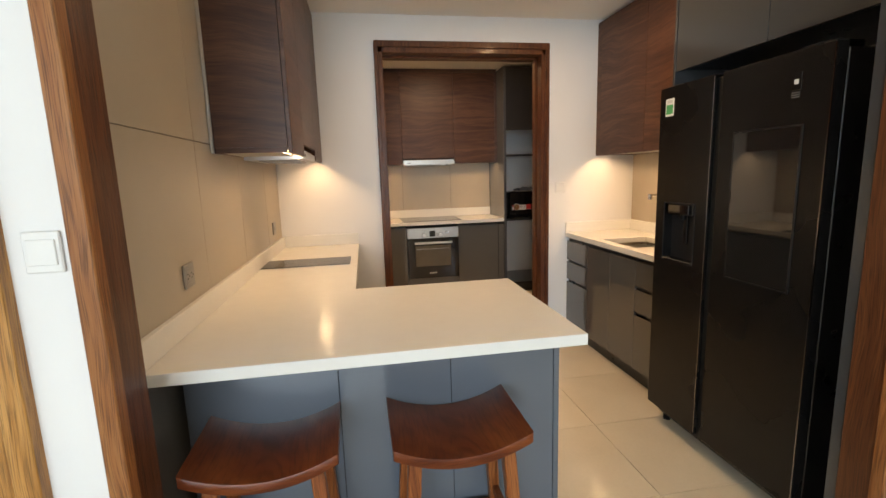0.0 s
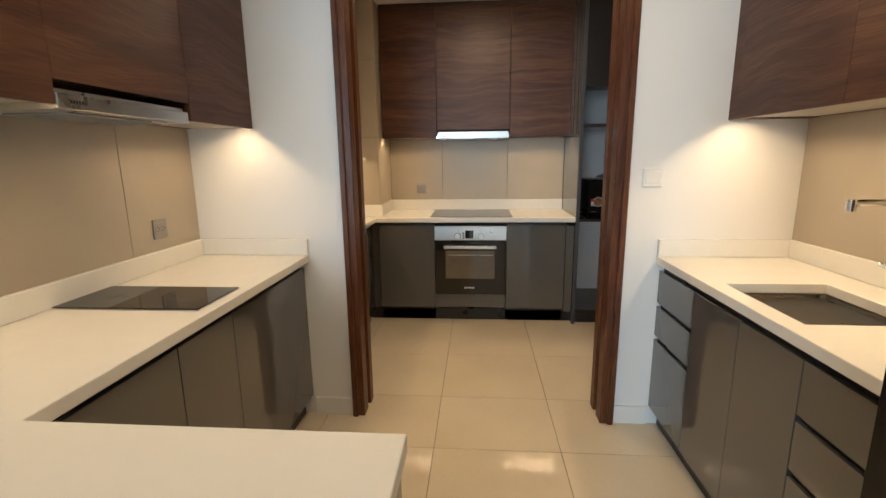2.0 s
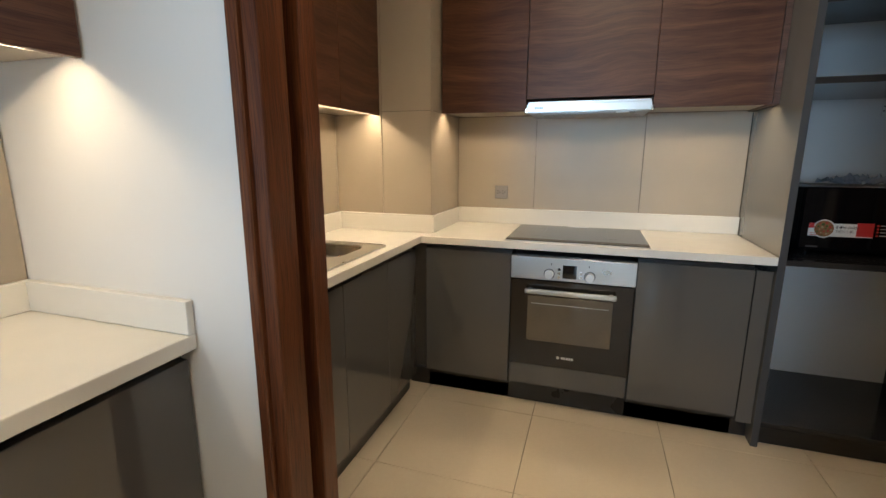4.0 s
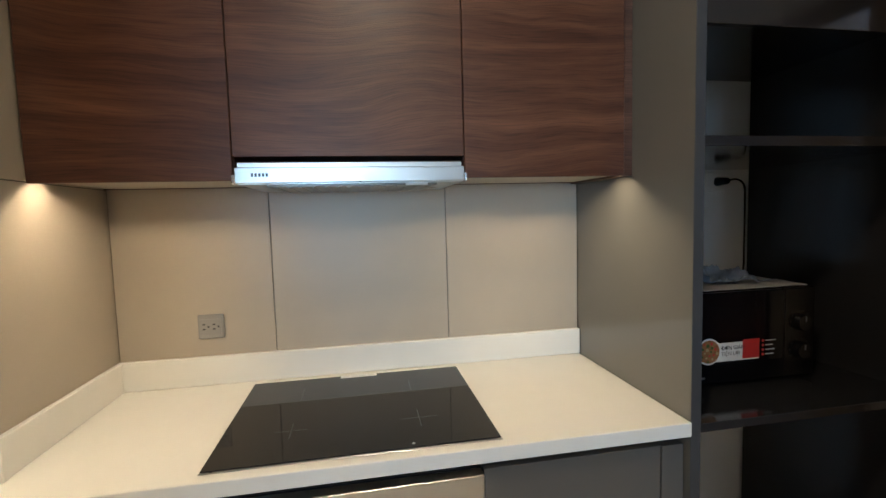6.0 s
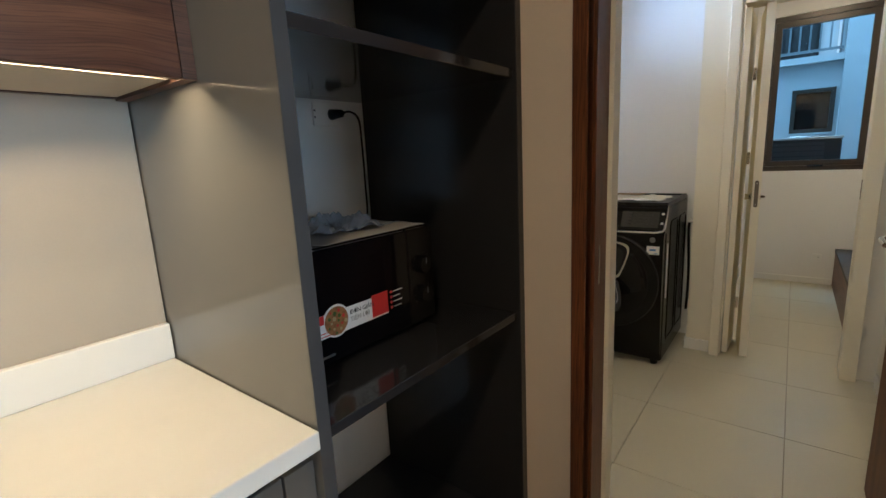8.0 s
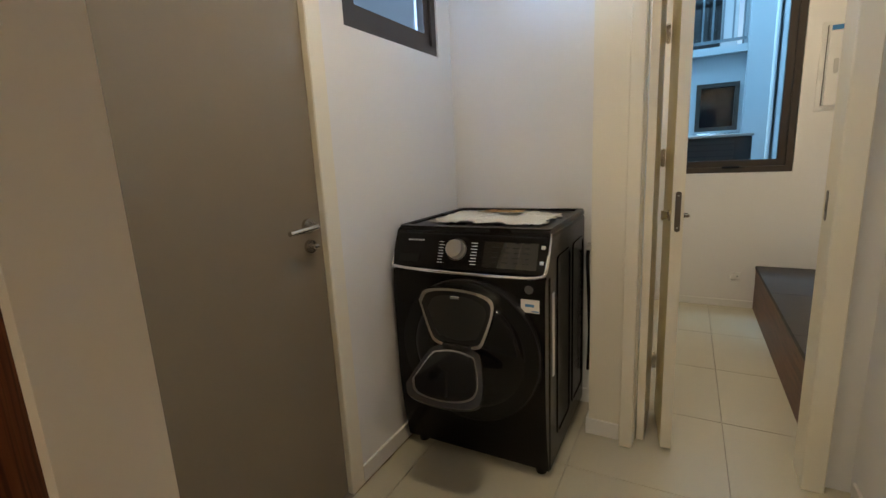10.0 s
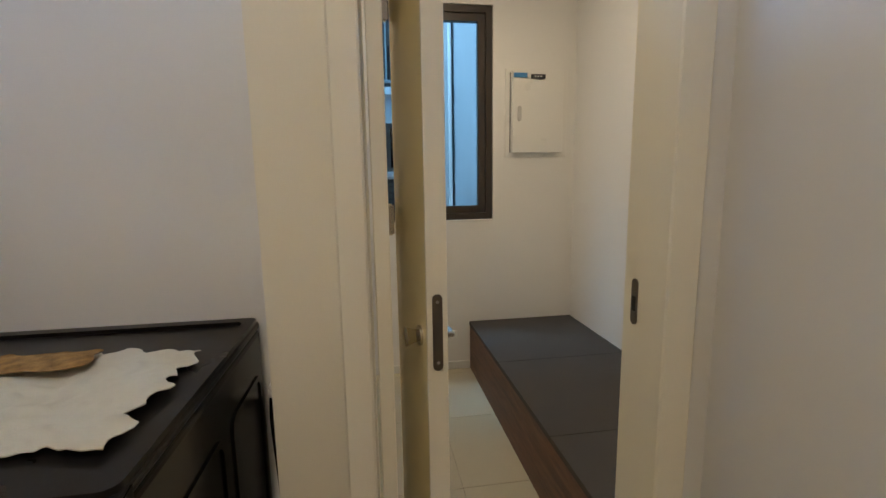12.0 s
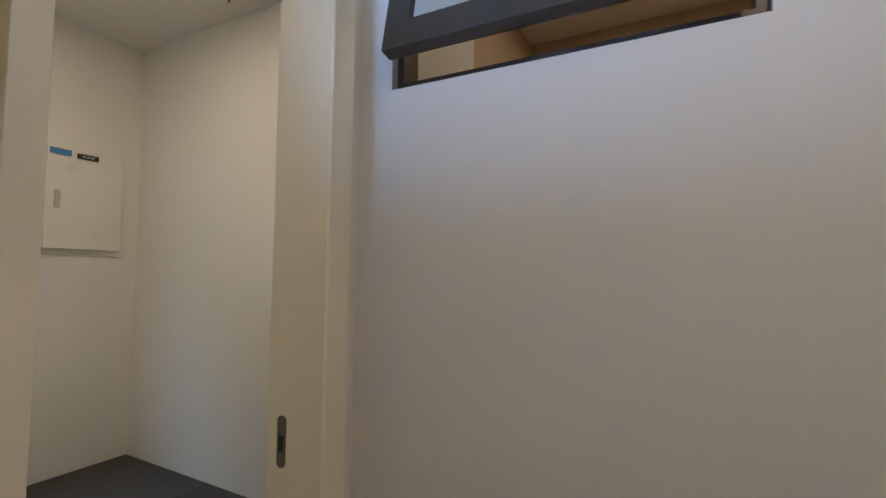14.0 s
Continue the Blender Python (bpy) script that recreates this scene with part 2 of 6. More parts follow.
PLASTIC_M = mat("matt_black_plastic", (0.016, 0.0165, 0.018), 0.42, vary=0.1, spec=0.3)
PLASTIC_B = mat("black_plastic", (0.007, 0.007, 0.0075), 0.24, vary=0.1, spec=0.3)
DOOR_GLASS = mat("black_door_glass", (0.004, 0.004, 0.005), 0.06, vary=0.1, bump=0.0, rough_vary=0.02, spec=0.3)
WASHER = mat("washer_body", (0.0065, 0.0056, 0.0055), 0.22, metal=0.2, vary=0.06, scale=3, fine=300, bump=0.003, spec=0.25)
WASHER_TRIM = mat("washer_trim", (0.03, 0.029, 0.03), 0.22, vary=0.06, spec=0.35)
WASHER_TOP = mat("washer_top", (0.009, 0.008, 0.008), 0.3, vary=0.08, spec=0.2)
ALU = mat("bronze_aluminium", (0.055, 0.045, 0.038), 0.35, metal=0.3, vary=0.06)
BRONZE = mat("dark_satin_steel", (0.20, 0.175, 0.15), 0.35, metal=0.9, vary=0.08)
BRASS = mat("satin_steel", (0.55, 0.52, 0.46), 0.25, metal=1.0, vary=0.05)
LEAF_YELLOW = mat("cream_door_paint", (0.84, 0.74, 0.44), 0.35, vary=0.03, scale=3, bump=0.02)
DOOR_TAUPE = mat("taupe_door_paint", (0.22, 0.185, 0.135), 0.4, vary=0.05, scale=3, bump=0.02)
MATTRESS = mat("dark_platform_cover", (0.045, 0.04, 0.038), 0.6, vary=0.1, scale=5, fine=220, bump=0.05)
CLOTH = mat("white_cloth", (0.60, 0.57, 0.47), 0.9, vary=0.06, scale=9, fine=420, bump=0.25)
PALE_SHEET = mat("pale_packing_sheet", (0.40, 0.37, 0.34), 0.6, vary=0.08, scale=12, bump=0.05)
PLASTIC_BAG = mat("thin_plastic_wrap", (0.27, 0.29, 0.33), 0.25, vary=0.1, scale=12, bump=0.05)
PAPER = mat("white_paper", (0.80, 0.80, 0.79), 0.5, vary=0.02)
RED = mat("red_print", (0.55, 0.03, 0.03), 0.45, vary=0.04)
GREEN = mat("green_print", (0.05, 0.34, 0.12), 0.45, vary=0.04)
BLUE = mat("blue_print", (0.05, 0.22, 0.5), 0.45, vary=0.04)
INK = mat("dark_print", (0.03, 0.03, 0.035), 0.5, vary=0.04)
PALE = mat("pale_print", (0.62, 0.62, 0.6), 0.5, vary=0.04)
LEAF_PRINT = mat("salad_green_print", (0.06, 0.11, 0.02), 0.5, vary=0.4, scale=90)
PALE_PRINT = mat("cream_food_print", (0.46, 0.34, 0.18), 0.5, vary=0.3, scale=90)
ORANGE = mat("food_print", (0.34, 0.05, 0.02), 0.5, vary=0.5, scale=70, fine=200, second=(0.30, 0.17, 0.06))
FACADE = mat("facade_render", (0.46, 0.50, 0.52), 0.8, vary=0.05, scale=2, fine=60, bump=0.05)
GLASS = pane_glass("window_glass")
FROST = mat("frosted_pane", (0.42, 0.45, 0.44), 0.35, vary=0.04)
BULB = glow("lamp_lens", (1.0, 0.72, 0.42), 14.0)
PANEL_GLOW = glow("lamp_diffuser", (1.0, 0.80, 0.56), 3.0)


# ---- building helpers ----
def box(x0, y0, z0, x1, y1, z1, bevel=0.0, segments=1, bm=None):
    bm = bm or bmesh.new()
    made = bmesh.ops.create_cube(bm, size=1.0, matrix=Matrix.LocRotScale(((x0 + x1) / 2, (y0 + y1) / 2, (z0 + z1) / 2), None, (abs(x1 - x0), abs(y1 - y0), abs(z1 - z0))))
    if bevel:
        edges = {e for v in made["verts"] for e in v.link_edges}
        bmesh.ops.bevel(bm, geom=list(edges), offset=bevel, segments=segments, profile=0.5, affect="EDGES")
    return bm


def rod(a, b, r0, r1=None, sides=20, bm=None, caps=True):
    bm = bm or bmesh.new()
    a, b = Vector(a), Vector(b)
    turn = (b - a).to_track_quat("Z", "Y").to_matrix().to_4x4()
    bmesh.ops.create_cone(bm, cap_ends=caps, segments=sides, radius1=r0, radius2=r0 if r1 is None else r1, depth=(b - a).length, matrix=Matrix.Translation((a + b) / 2) @ turn)
    return bm


def tube(points, r, sides=10, bm=None):
    """A round pipe along points, with round-looking bends."""
    bm = bm or bmesh.new()
    pts = [Vector(p) for p in points]
    rings = []
    side = None
    for i, p in enumerate(pts):
        d = (pts[min(i + 1, len(pts) - 1)] - pts[max(i - 1, 0)]).normalized()
        if side is None:
            side = d.orthogonal().normalized()
        side = (side - d * side.dot(d)).normalized()
        up = d.cross(side)
        rings.append([bm.verts.new(p + (side * math.cos(a) + up * math.sin(a)) * r) for a in (2 * math.pi * k / sides for k in range(sides))])
    for u, v in zip(rings, rings[1:]):
        for k in range(sides):
            bm.faces.new((u[k], u[(k + 1) % sides], v[(k + 1) % sides], v[k]))
    bm.faces.new(rings[0][::-1])
    bm.faces.new(rings[-1])
    return bm


def smooth_path(points, steps=6):
    """Catmull-Rom through points."""
    p = [Vector(q) for q in points]
    p = [p[0] * 2 - p[1], *p, p[-1] * 2 - p[-2]]
    out = []
    for a, b, c, d in zip(p, p[1:], p[2:], p[3:]):
        for k in range(steps):
            t = k / steps
            out.append(0.5 * (2 * b + (c - a) * t + (2 * a - 5 * b + 4 * c - d) * t * t + (3 * b - a - 3 * c + d) * t ** 3))
    return out + [p[-2]]


def prism(outline, axis, lo, hi, bm=None):
    """An outline in the two other axes, pushed along one axis."""
    bm = bm or bmesh.new()
    def at(u, v, w):
        return {"x": (w, u, v), "y": (u, w, v), "z": (u, v, w)}[axis]
    a = [bm.verts.new(at(u, v, lo)) for u, v in outline]
    b = [bm.verts.new(at(u, v, hi)) for u, v in outline]
    n = len(outline)
    for k in range(n):
        bm.faces.new((a[k], a[(k + 1) % n], b[(k + 1) % n], b[k]))
    bm.faces.new(a[::-1])
    bm.faces.new(b)
    bmesh.ops.recalc_face_normals(bm, faces=bm.faces[:])
    return bm


def rounded(x0, y0, x1, y1, r, k=6):
    pts = []
    for cx, cy, s in ((x1 - r, y1 - r, 0), (x0 + r, y1 - r, 90), (x0 + r, y0 + r, 180), (x1 - r, y0 + r, 270)):
        for i in range(k + 1):
            a = radians(s + 90 * i / k)
            pts.append((cx + r * math.cos(a), cy + r * math.sin(a)))
    return pts


def ring_prism(outer, inner, axis, lo, hi):
    """A frame between two outlines with the same number of points."""
    bm = bmesh.new()
    def at(u, v, w):
        return {"x": (w, u, v), "y": (u, w, v), "z": (u, v, w)}[axis]
    loops = [[bm.verts.new(at(u, v, w)) for u, v in o] for o in (outer, inner) for w in (lo, hi)]
    n = len(outer)
    for a, b in ((0, 1), (1, 3), (3, 2), (2, 0)):
        for k in range(n):
            bm.faces.new((loops[a][k], loops[a][(k + 1) % n], loops[b][(k + 1) % n], loops[b][k]))
    bmesh.ops.recalc_face_normals(bm, faces=bm.faces[:])
    return bm


def finish(bm, name, material, smooth=False):
    me = bpy.data.meshes.new(name)
    bm.to_mesh(me)
    bm.free()
    me.materials.append(material)
    if smooth:
        me.shade_smooth()
        me.set_sharp_from_angle(angle=radians(38))
    return me


def thing(name, base, label, category, group="", kind=""):
    ob = new(name)
    ob.location = base
    ob.empty_display_size = 0.1
    return tagged(ob, label, category, group, kind)


def part(name, bm, material, parent, label="", smooth=False):
    ob = new(name, finish(bm, name, material, smooth))
    top, place = parent, Vector((0, 0, 0))
    while top is not None:
        place, top = place + top.location, top.parent
    ob.parent = parent
    ob.location = -place
    return tagged(ob, label)


def solid(name, bm, material, label="", category="", kind="", group="", smooth=False):
    return tagged(new(name, finish(bm, name, material, smooth)), label, category, group, kind)


def tile_on(mesh, name, parent, place):
    ob = new(name, mesh)
    ob.parent = parent
    ob.location = Vector(place) - parent.location
    return ob


# ---- structure ----
CZ = 2.61


def wall(name, x0, y0, x1, y1, z0=0.0, z1=2.95, material=None, label="white painted plaster wall"):
    return solid(name, box(x0, y0, z0, x1, y1, z1), material or WALL, label, "wall", "structure")


wall_west = wall("wall_west", -0.16, 2.34, -0.012, 4.82)
wall_west_back = wall("wall_west_back", -0.12, 4.905, 0.038, 6.82)
wall_east = wall("wall_east", 2.942, 2.34, 3.08, 4.82)
wall("wall_door_west", -0.16, 4.74, 0.79, 4.905, label="white painted wall beside the sliding door opening")
wall("wall_door_east", 2.13, 4.74, 3.02, 4.905, label="white painted wall with a light switch")
wall("wall_door_head", 0.79, 4.74, 2.13, 4.905, 2.40)
wall_north = wall("wall_north", -0.12, 6.832, 3.2, 6.96)
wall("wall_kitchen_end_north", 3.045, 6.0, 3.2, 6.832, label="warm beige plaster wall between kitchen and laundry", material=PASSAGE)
wall("wall_kitchen_end_south", 3.045, 4.70, 3.2, 5.12)
wall("wall_kitchen_end_head", 3.045, 5.12, 3.2, 6.0, 2.16)
wall("wall_laundry_return", 3.2, 5.956, 3.26, 6.815, label="cream plaster return beside the door frame", material=CREAM)
# laundry
wall("wall_laundry_north_a", 3.2, 6.815, 3.50, 6.945)
wall("wall_laundry_north_b", 3.50, 6.815, 4.40, 6.945, 2.14)
wall("wall_laundry_north_c", 4.40, 6.815, 4.55, 6.945)
wall("wall_laundry_north_d", 4.55, 6.815, 5.29, 6.945, 0.0, 1.84)
wall("wall_laundry_north_e", 4.55, 6.815, 5.29, 6.945, 2.42)
wall("wall_laundry_north_f", 5.29, 6.815, 5.56, 6.945)
wall("wall_laundry_south_a", 3.2, 4.92, 4.31, 5.05)
wall("wall_laundry_south_b", 4.31, 4.92, 5.055, 5.05, 0.0, 1.90)
wall("wall_laundry_south_c", 4.31, 4.92, 5.055, 5.05, 2.46)
wall("wall_laundry_south_d", 5.055, 4.92, 5.15, 5.05)
wall("wall_niche_back", 5.43, 6.022, 5.56, 6.815)
wall("wall_niche_side", 5.15, 5.88, 5.56, 6.022, label="cream painted pier beside the washing machine", material=CREAM)
wall("wall_maid_door_head", 5.15, 5.20, 5.26, 5.88, 2.2)
wall("wall_maid_west", 5.15, 4.24, 5.26, 5.20)
# maid room
wall("wall_maid_north", 5.56, 5.90, 7.39, 6.04)
wall("wall_maid_south", 5.26, 4.24, 7.39, 4.362)
wall("wall_maid_east_a", 7.39, 4.24, 7.56, 4.963)
wall("wall_maid_east_b", 7.39, 5.80, 7.56, 6.04)
wall("wall_maid_east_c", 7.39, 4.963, 7.56, 5.80, 0.0, 1.10)
wall("wall_maid_east_d", 7.39, 4.963, 7.56, 5.80, 2.53)
# living room, behind the walker
wall("wall_living_north_west", -3.2, 2.235, -0.95, 2.34)
wall("wall_living_door_head", -0.95, 2.235, -0.07, 2.34, 2.12)
wall("wall_living_switch", -0.07, 2.235, 0.058, 2.34, label="white painted wall strip with a light switch")
wall("wall_living_north_east", 2.201, 2.235, 5.2, 2.34)
wall("wall_living_head", 0.058, 2.235, 2.201, 2.34, 2.46)
wall("wall_living_west", -3.32, -4.1, -3.2, 2.34)
wall("wall_living_east", 5.2, -4.1, 5.32, 2.34)
wall("wall_living_south_low", -3.2, -4.2, 5.2, -4.1, 0.0, 0.25)
wall("wall_living_south_head", -3.2, -4.2, 5.2, -4.1, 2.6)
wall("wall_living_south_west", -3.2, -4.2, -2.6, -4.1, 0.25, 2.6)
wall("wall_living_south_east", 2.2, -4.2, 5.2, -4.1, 0.25, 2.6)
# room seen through the gap of the high window
wall("wall_beyond_south", 3.9, 3.5, 5.15, 3.6, 0.0, 2.95, BEIGE, "beige painted wall of the next room")
wall("wall_beyond_east", 5.15, 3.5, 5.25, 4.36, 0.0, 2.95, BEIGE, "beige painted wall of the next room")
wall("wall_beyond_west", 3.8, 3.5, 3.9, 4.92, 0.0, 2.95, BEIGE, "beige painted wall of the next room")
for nm, b in (("ceiling_kitchen", (-0.16, 2.26, CZ, 3.2, 6.96, CZ + 0.1)), ("ceiling_laundry", (3.2, 4.92, 2.66, 5.56, 6.92, 2.76)), ("ceiling_maid", (5.26, 4.24, 2.815, 7.56, 6.04, 2.92)),
              ("ceiling_living", (-3.3, -4.2, 2.75, 5.3, 2.34, 2.85)), ("ceiling_beyond", (3.8, 3.5, 2.7, 5.15, 4.92, 2.8))):
    solid(nm, box(*b), CEIL, "flat white painted ceiling", "ceiling", "structure")
floor = solid("floor", box(-3.3, -4.2, -0.12, 3.1, 6.96, -0.008), FLOOR_GROUT, "polished cream porcelain tile floor", "floor", "structure")
floor_laundry = solid("floor_laundry", box(3.1, 3.5, -0.12, 7.56, 6.96, -0.008), FLOOR_GROUT, "beige porcelain tile floor of the laundry and maid room", "floor", "structure")
solid("floor_living_east", box(3.1, -4.2, -0.12, 5.3, 2.34, -0.004), FLOOR_TILE, "polished cream tile floor", "floor", "structure")

# skirtings
def skirting(name, x0, y0, x1, y1, h=0.1, material=None):
    bm = box(x0, y0, 0, x1, y1, h, 0.003)
    return solid(name, bm, material or PLASTIC_W, "low painted skirting board along the wall", "skirting", "structure")


skirting("baseboard", 0.56, 4.806, 0.771, 4.82)
skirting("baseboard_east", 2.157, 4.806, 2.33, 4.82)
skirting("baseboard_niche_side", 5.138, 5.885, 5.15, 6.034, 0.08)
skirting("baseboard_niche", 5.15, 6.022, 5.43, 6.034, 0.08)
skirting("baseboard_niche_back", 5.418, 6.034, 5.43, 6.815, 0.08)
skirting("baseboard_laundry_north", 4.41, 6.803, 5.418, 6.815, 0.08)
skirting("baseboard_laundry_south", 3.26, 5.05, 5.10, 5.062, 0.08)
skirting("baseboard_return", 3.26, 5.98, 3.272, 6.78, 0.08)
skirting("baseboard_return_end", 3.2, 5.944, 3.262, 5.956, 0.08)
skirting("baseboard_maid_east", 7.378, 5.14, 7.39, 5.90, 0.06)
skirting("baseboard_maid_north", 5.56, 5.888, 7.378, 5.90, 0.11)


# ---- wood frames of the openings ----
def frame_thing(name, base, label):
    return thing(name, base, label, "door frame", kind="structure")


df = frame_thing("door_1", (1.46, 4.9, 0), "tall brown wooden frame of the sliding door opening")
for sx, x0, x1 in ((1, 0.772, 0.80), (-1, 2.125, 2.156)):
    part("casing", box(x0, 4.785, 0, x1, 4.825, 2.417, 0.004), FRAME, df)
    xa = x1 if sx > 0 else x0
    part("jamb_front", box(min(xa, xa + sx * 0.004) - 0.03, 4.80, 0, max(xa, xa + sx * 0.004) + 0.03 - 0.03 * (sx < 0) * 0, 4.885, 2.40, 0.003), FRAME, df)
    # shade in the sliding door's gap is painted black
    part("jamb_groove", box(xa - sx * 0.028, 4.8855, 0, xa - sx * 0.005, 4.9295, 2.40), BLACK, df)
    part("jamb_back", box(xa - 0.03 + sx * 0.008, 4.93, 0, xa + 0.03 + sx * 0.008, 4.992, 2.40, 0.003), FRAME, df)
part("head_casing", box(0.772, 4.784, 2.372, 2.156, 4.824, 2.418, 0.004), FRAME, df)
part("head_front", box(0.80, 4.80, 2.335, 2.125, 4.885, 2.40, 0.003), FRAME, df)
part("head_back", box(0.80, 4.93, 2.328, 2.125, 5.015, 2.40, 0.003), FRAME, df)
part("head_groove", box(0.80, 4.885, 2.345, 2.125, 4.93, 2.40), WALNUT_DARK, df)

of = frame_thing("door_frame_living", (1.1, 2.28, 0), "reddish brown wooden frame of the wide kitchen opening")
# two woods paint daylight on casings and head, shade on the jambs
part("casing", box(0.058, 2.205, 0, 0.102, 2.245, 2.46, 0.003), FRAME_DAYLIT, of)
part("jamb", box(0.06, 2.245, 0, 0.093, 2.36, 2.46, 0.003), FRAME, of, "inner lining, its shade put in as darker brown wood")
part("casing", box(2.148, 2.205, 0, 2.215, 2.245, 2.46, 0.003), FRAME_DAYLIT, of)
part("jamb", box(2.155, 2.245, 0, 2.2, 2.345, 2.46, 0.003), FRAME, of, "inner lining, its shade put in as darker brown wood")
part("head", box(0.058, 2.205, 2.40, 2.215, 2.345, 2.46, 0.003), FRAME_DAYLIT, of)

lf = frame_thing("door_2", (-0.5, 2.24, 0), "honey brown wooden door with its frame, closed")
part("casing", box(-0.118, 2.205, 0, -0.067, 2.245, 2.12, 0.003), HONEY, lf)
part("casing", box(-0.96, 2.205, 0, -0.895, 2.245, 2.12, 0.003), HONEY, lf)
part("leaf", box(-0.895, 2.238, 0.008, -0.121, 2.28, 2.06, 0.002), HONEY, lf)
part("head", box(-0.895, 2.205, 2.06, -0.118, 2.245, 2.12, 0.003), HONEY, lf)

kf = frame_thing("door_3", (3.1, 5.55, 0), "reddish brown wooden frame of the laundry door")
for y0, y1, s in ((5.97, 6.0, 1), (5.12, 5.15, -1)):
    part("jamb", box(3.025, y0, 0, 3.205, y1, 2.16, 0.003), FRAME, kf)
    part("stop", box(3.06, y0 - 0.012 if s > 0 else y1, 0, 3.10, y0 if s > 0 else y1 + 0.012, 2.13, 0.002), FRAME, kf)
    part("casing", box(3.023, y0 if s > 0 else y0 - 0.045, 0, 3.047, y1 + 0.014 if s > 0 else y1, 2.2, 0.003), FRAME, kf)
part("head", box(3.025, 5.15, 2.13, 3.205, 5.97, 2.16, 0.003), FRAME, kf)
part("strike_plate", box(3.11, 5.966, 0.98, 3.135, 5.972, 1.10, 0.001), BRASS, kf, "satin steel strike plate")

# open laundry door leaf against the south wall
ld = thing("laundry_door", (3.24, 5.16, 0), "brown wooden door leaf standing open, with a steel lever handle", "door")
part("leaf", box(3.215, 5.118, 0.008, 4.02, 5.16, 2.12, 0.002), LEAF_WOOD, ld)
lev = part("rose", rod((3.95, 5.16, 1.03), (3.95, 5.172, 1.03), 0.026), BRASS, ld, "satin steel rose", True)
part("lever", tube(smooth_path([(3.95, 5.168, 1.03), (3.95, 5.205, 1.03), (3.94, 5.22, 1.03), (3.90, 5.222, 1.03), (3.83, 5.222, 1.028)], 5), 0.0095), BRASS, lev, "satin steel lever", True)
part("lock_rose", rod((3.95, 5.16, 0.95), (3.95, 5.17, 0.95), 0.02), BRASS, ld, "", True)

ld.location.y += 0.035


# ---- floor tiles ----
def tile_mesh(name, w, d, material, h=0.008):
    bm = box(-w / 2, -d / 2, -h, w / 2, d / 2, 0, 0.0012)
    return finish(bm, name, material)


def lay(parent, material, xs, ys, gap=0.0025):
    meshes = {}
    for x0, x1 in zip(xs, xs[1:]):
        for y0, y1 in zip(ys, ys[1:]):
            key = (round(x1 - x0, 3), round(y1 - y0, 3))
            if key not in meshes:
                meshes[key] = tile_mesh("floor_tile", key[0] - gap, key[1] - gap, material)
            tile_on(meshes[key], "floor_tile", parent, ((x0 + x1) / 2, (y0 + y1) / 2, 0))


def steps(start, pitch, lo, hi):
    first = math.ceil((lo - start) / pitch - 1e-6)
    out = [lo]
    k = first
    while start + k * pitch < hi - 0.02:
        if start + k * pitch > lo + 0.02:
            out.append(start + k * pitch)
        k += 1
    return out + [hi]


# ---- wall tiles ----
def clad(parent, axis, face, us, zs, out, gap=0.003, thick=0.012):
    """Wall panels on a plane: axis is the plane's normal, out the way that they face."""
    meshes = {}
    for u0, u1 in zip(us, us[1:]):
        for z0, z1 in zip(zs, zs[1:]):
            key = (round(u1 - u0, 3), round(z1 - z0, 3))
            if key not in meshes:
                w, h = key[0] / 2 - gap / 2, key[1] / 2 - gap / 2
                t0, t1 = (-thick, 0) if out > 0 else (0, thick)
                bm = box(t0, -w, -h, t1, w, h, 0.001) if axis == "x" else box(-w, t0, -h, w, t1, h, 0.001)
                meshes[key] = finish(bm, "wall_tile", WALL_TILE)
            c = ((u0 + u1) / 2, (z0 + z1) / 2)
            tile_on(meshes[key], "wall_tile", parent, (face, c[0], c[1]) if axis == "x" else (c[0], face, c[1]))


def backing(name, b):
    return solid(name, box(*b), GROUT, "taupe porcelain wall cladding with fine joints", "wall cladding", "structure")


ZS = [0.88, 1.575, 2.175, 2.60]
west_clad = backing("cladding_west", (-0.012, 2.345, 0.0, -0.006, 4.818, 2.605))
west_back_clad = backing("cladding_west_back", (0.038, 5.002, 0.88, 0.044, 6.28, 2.605))
east_clad = backing("cladding_east", (2.936, 3.4, 0.88, 2.942, 4.818, 2.605))
pier = backing("tiled_pier", (0.044, 6.292, 0.0, 0.618, 6.83, 2.605))
north_clad = backing("cladding_north", (0.618, 6.804, 0.88, 2.231, 6.832, 2.605))


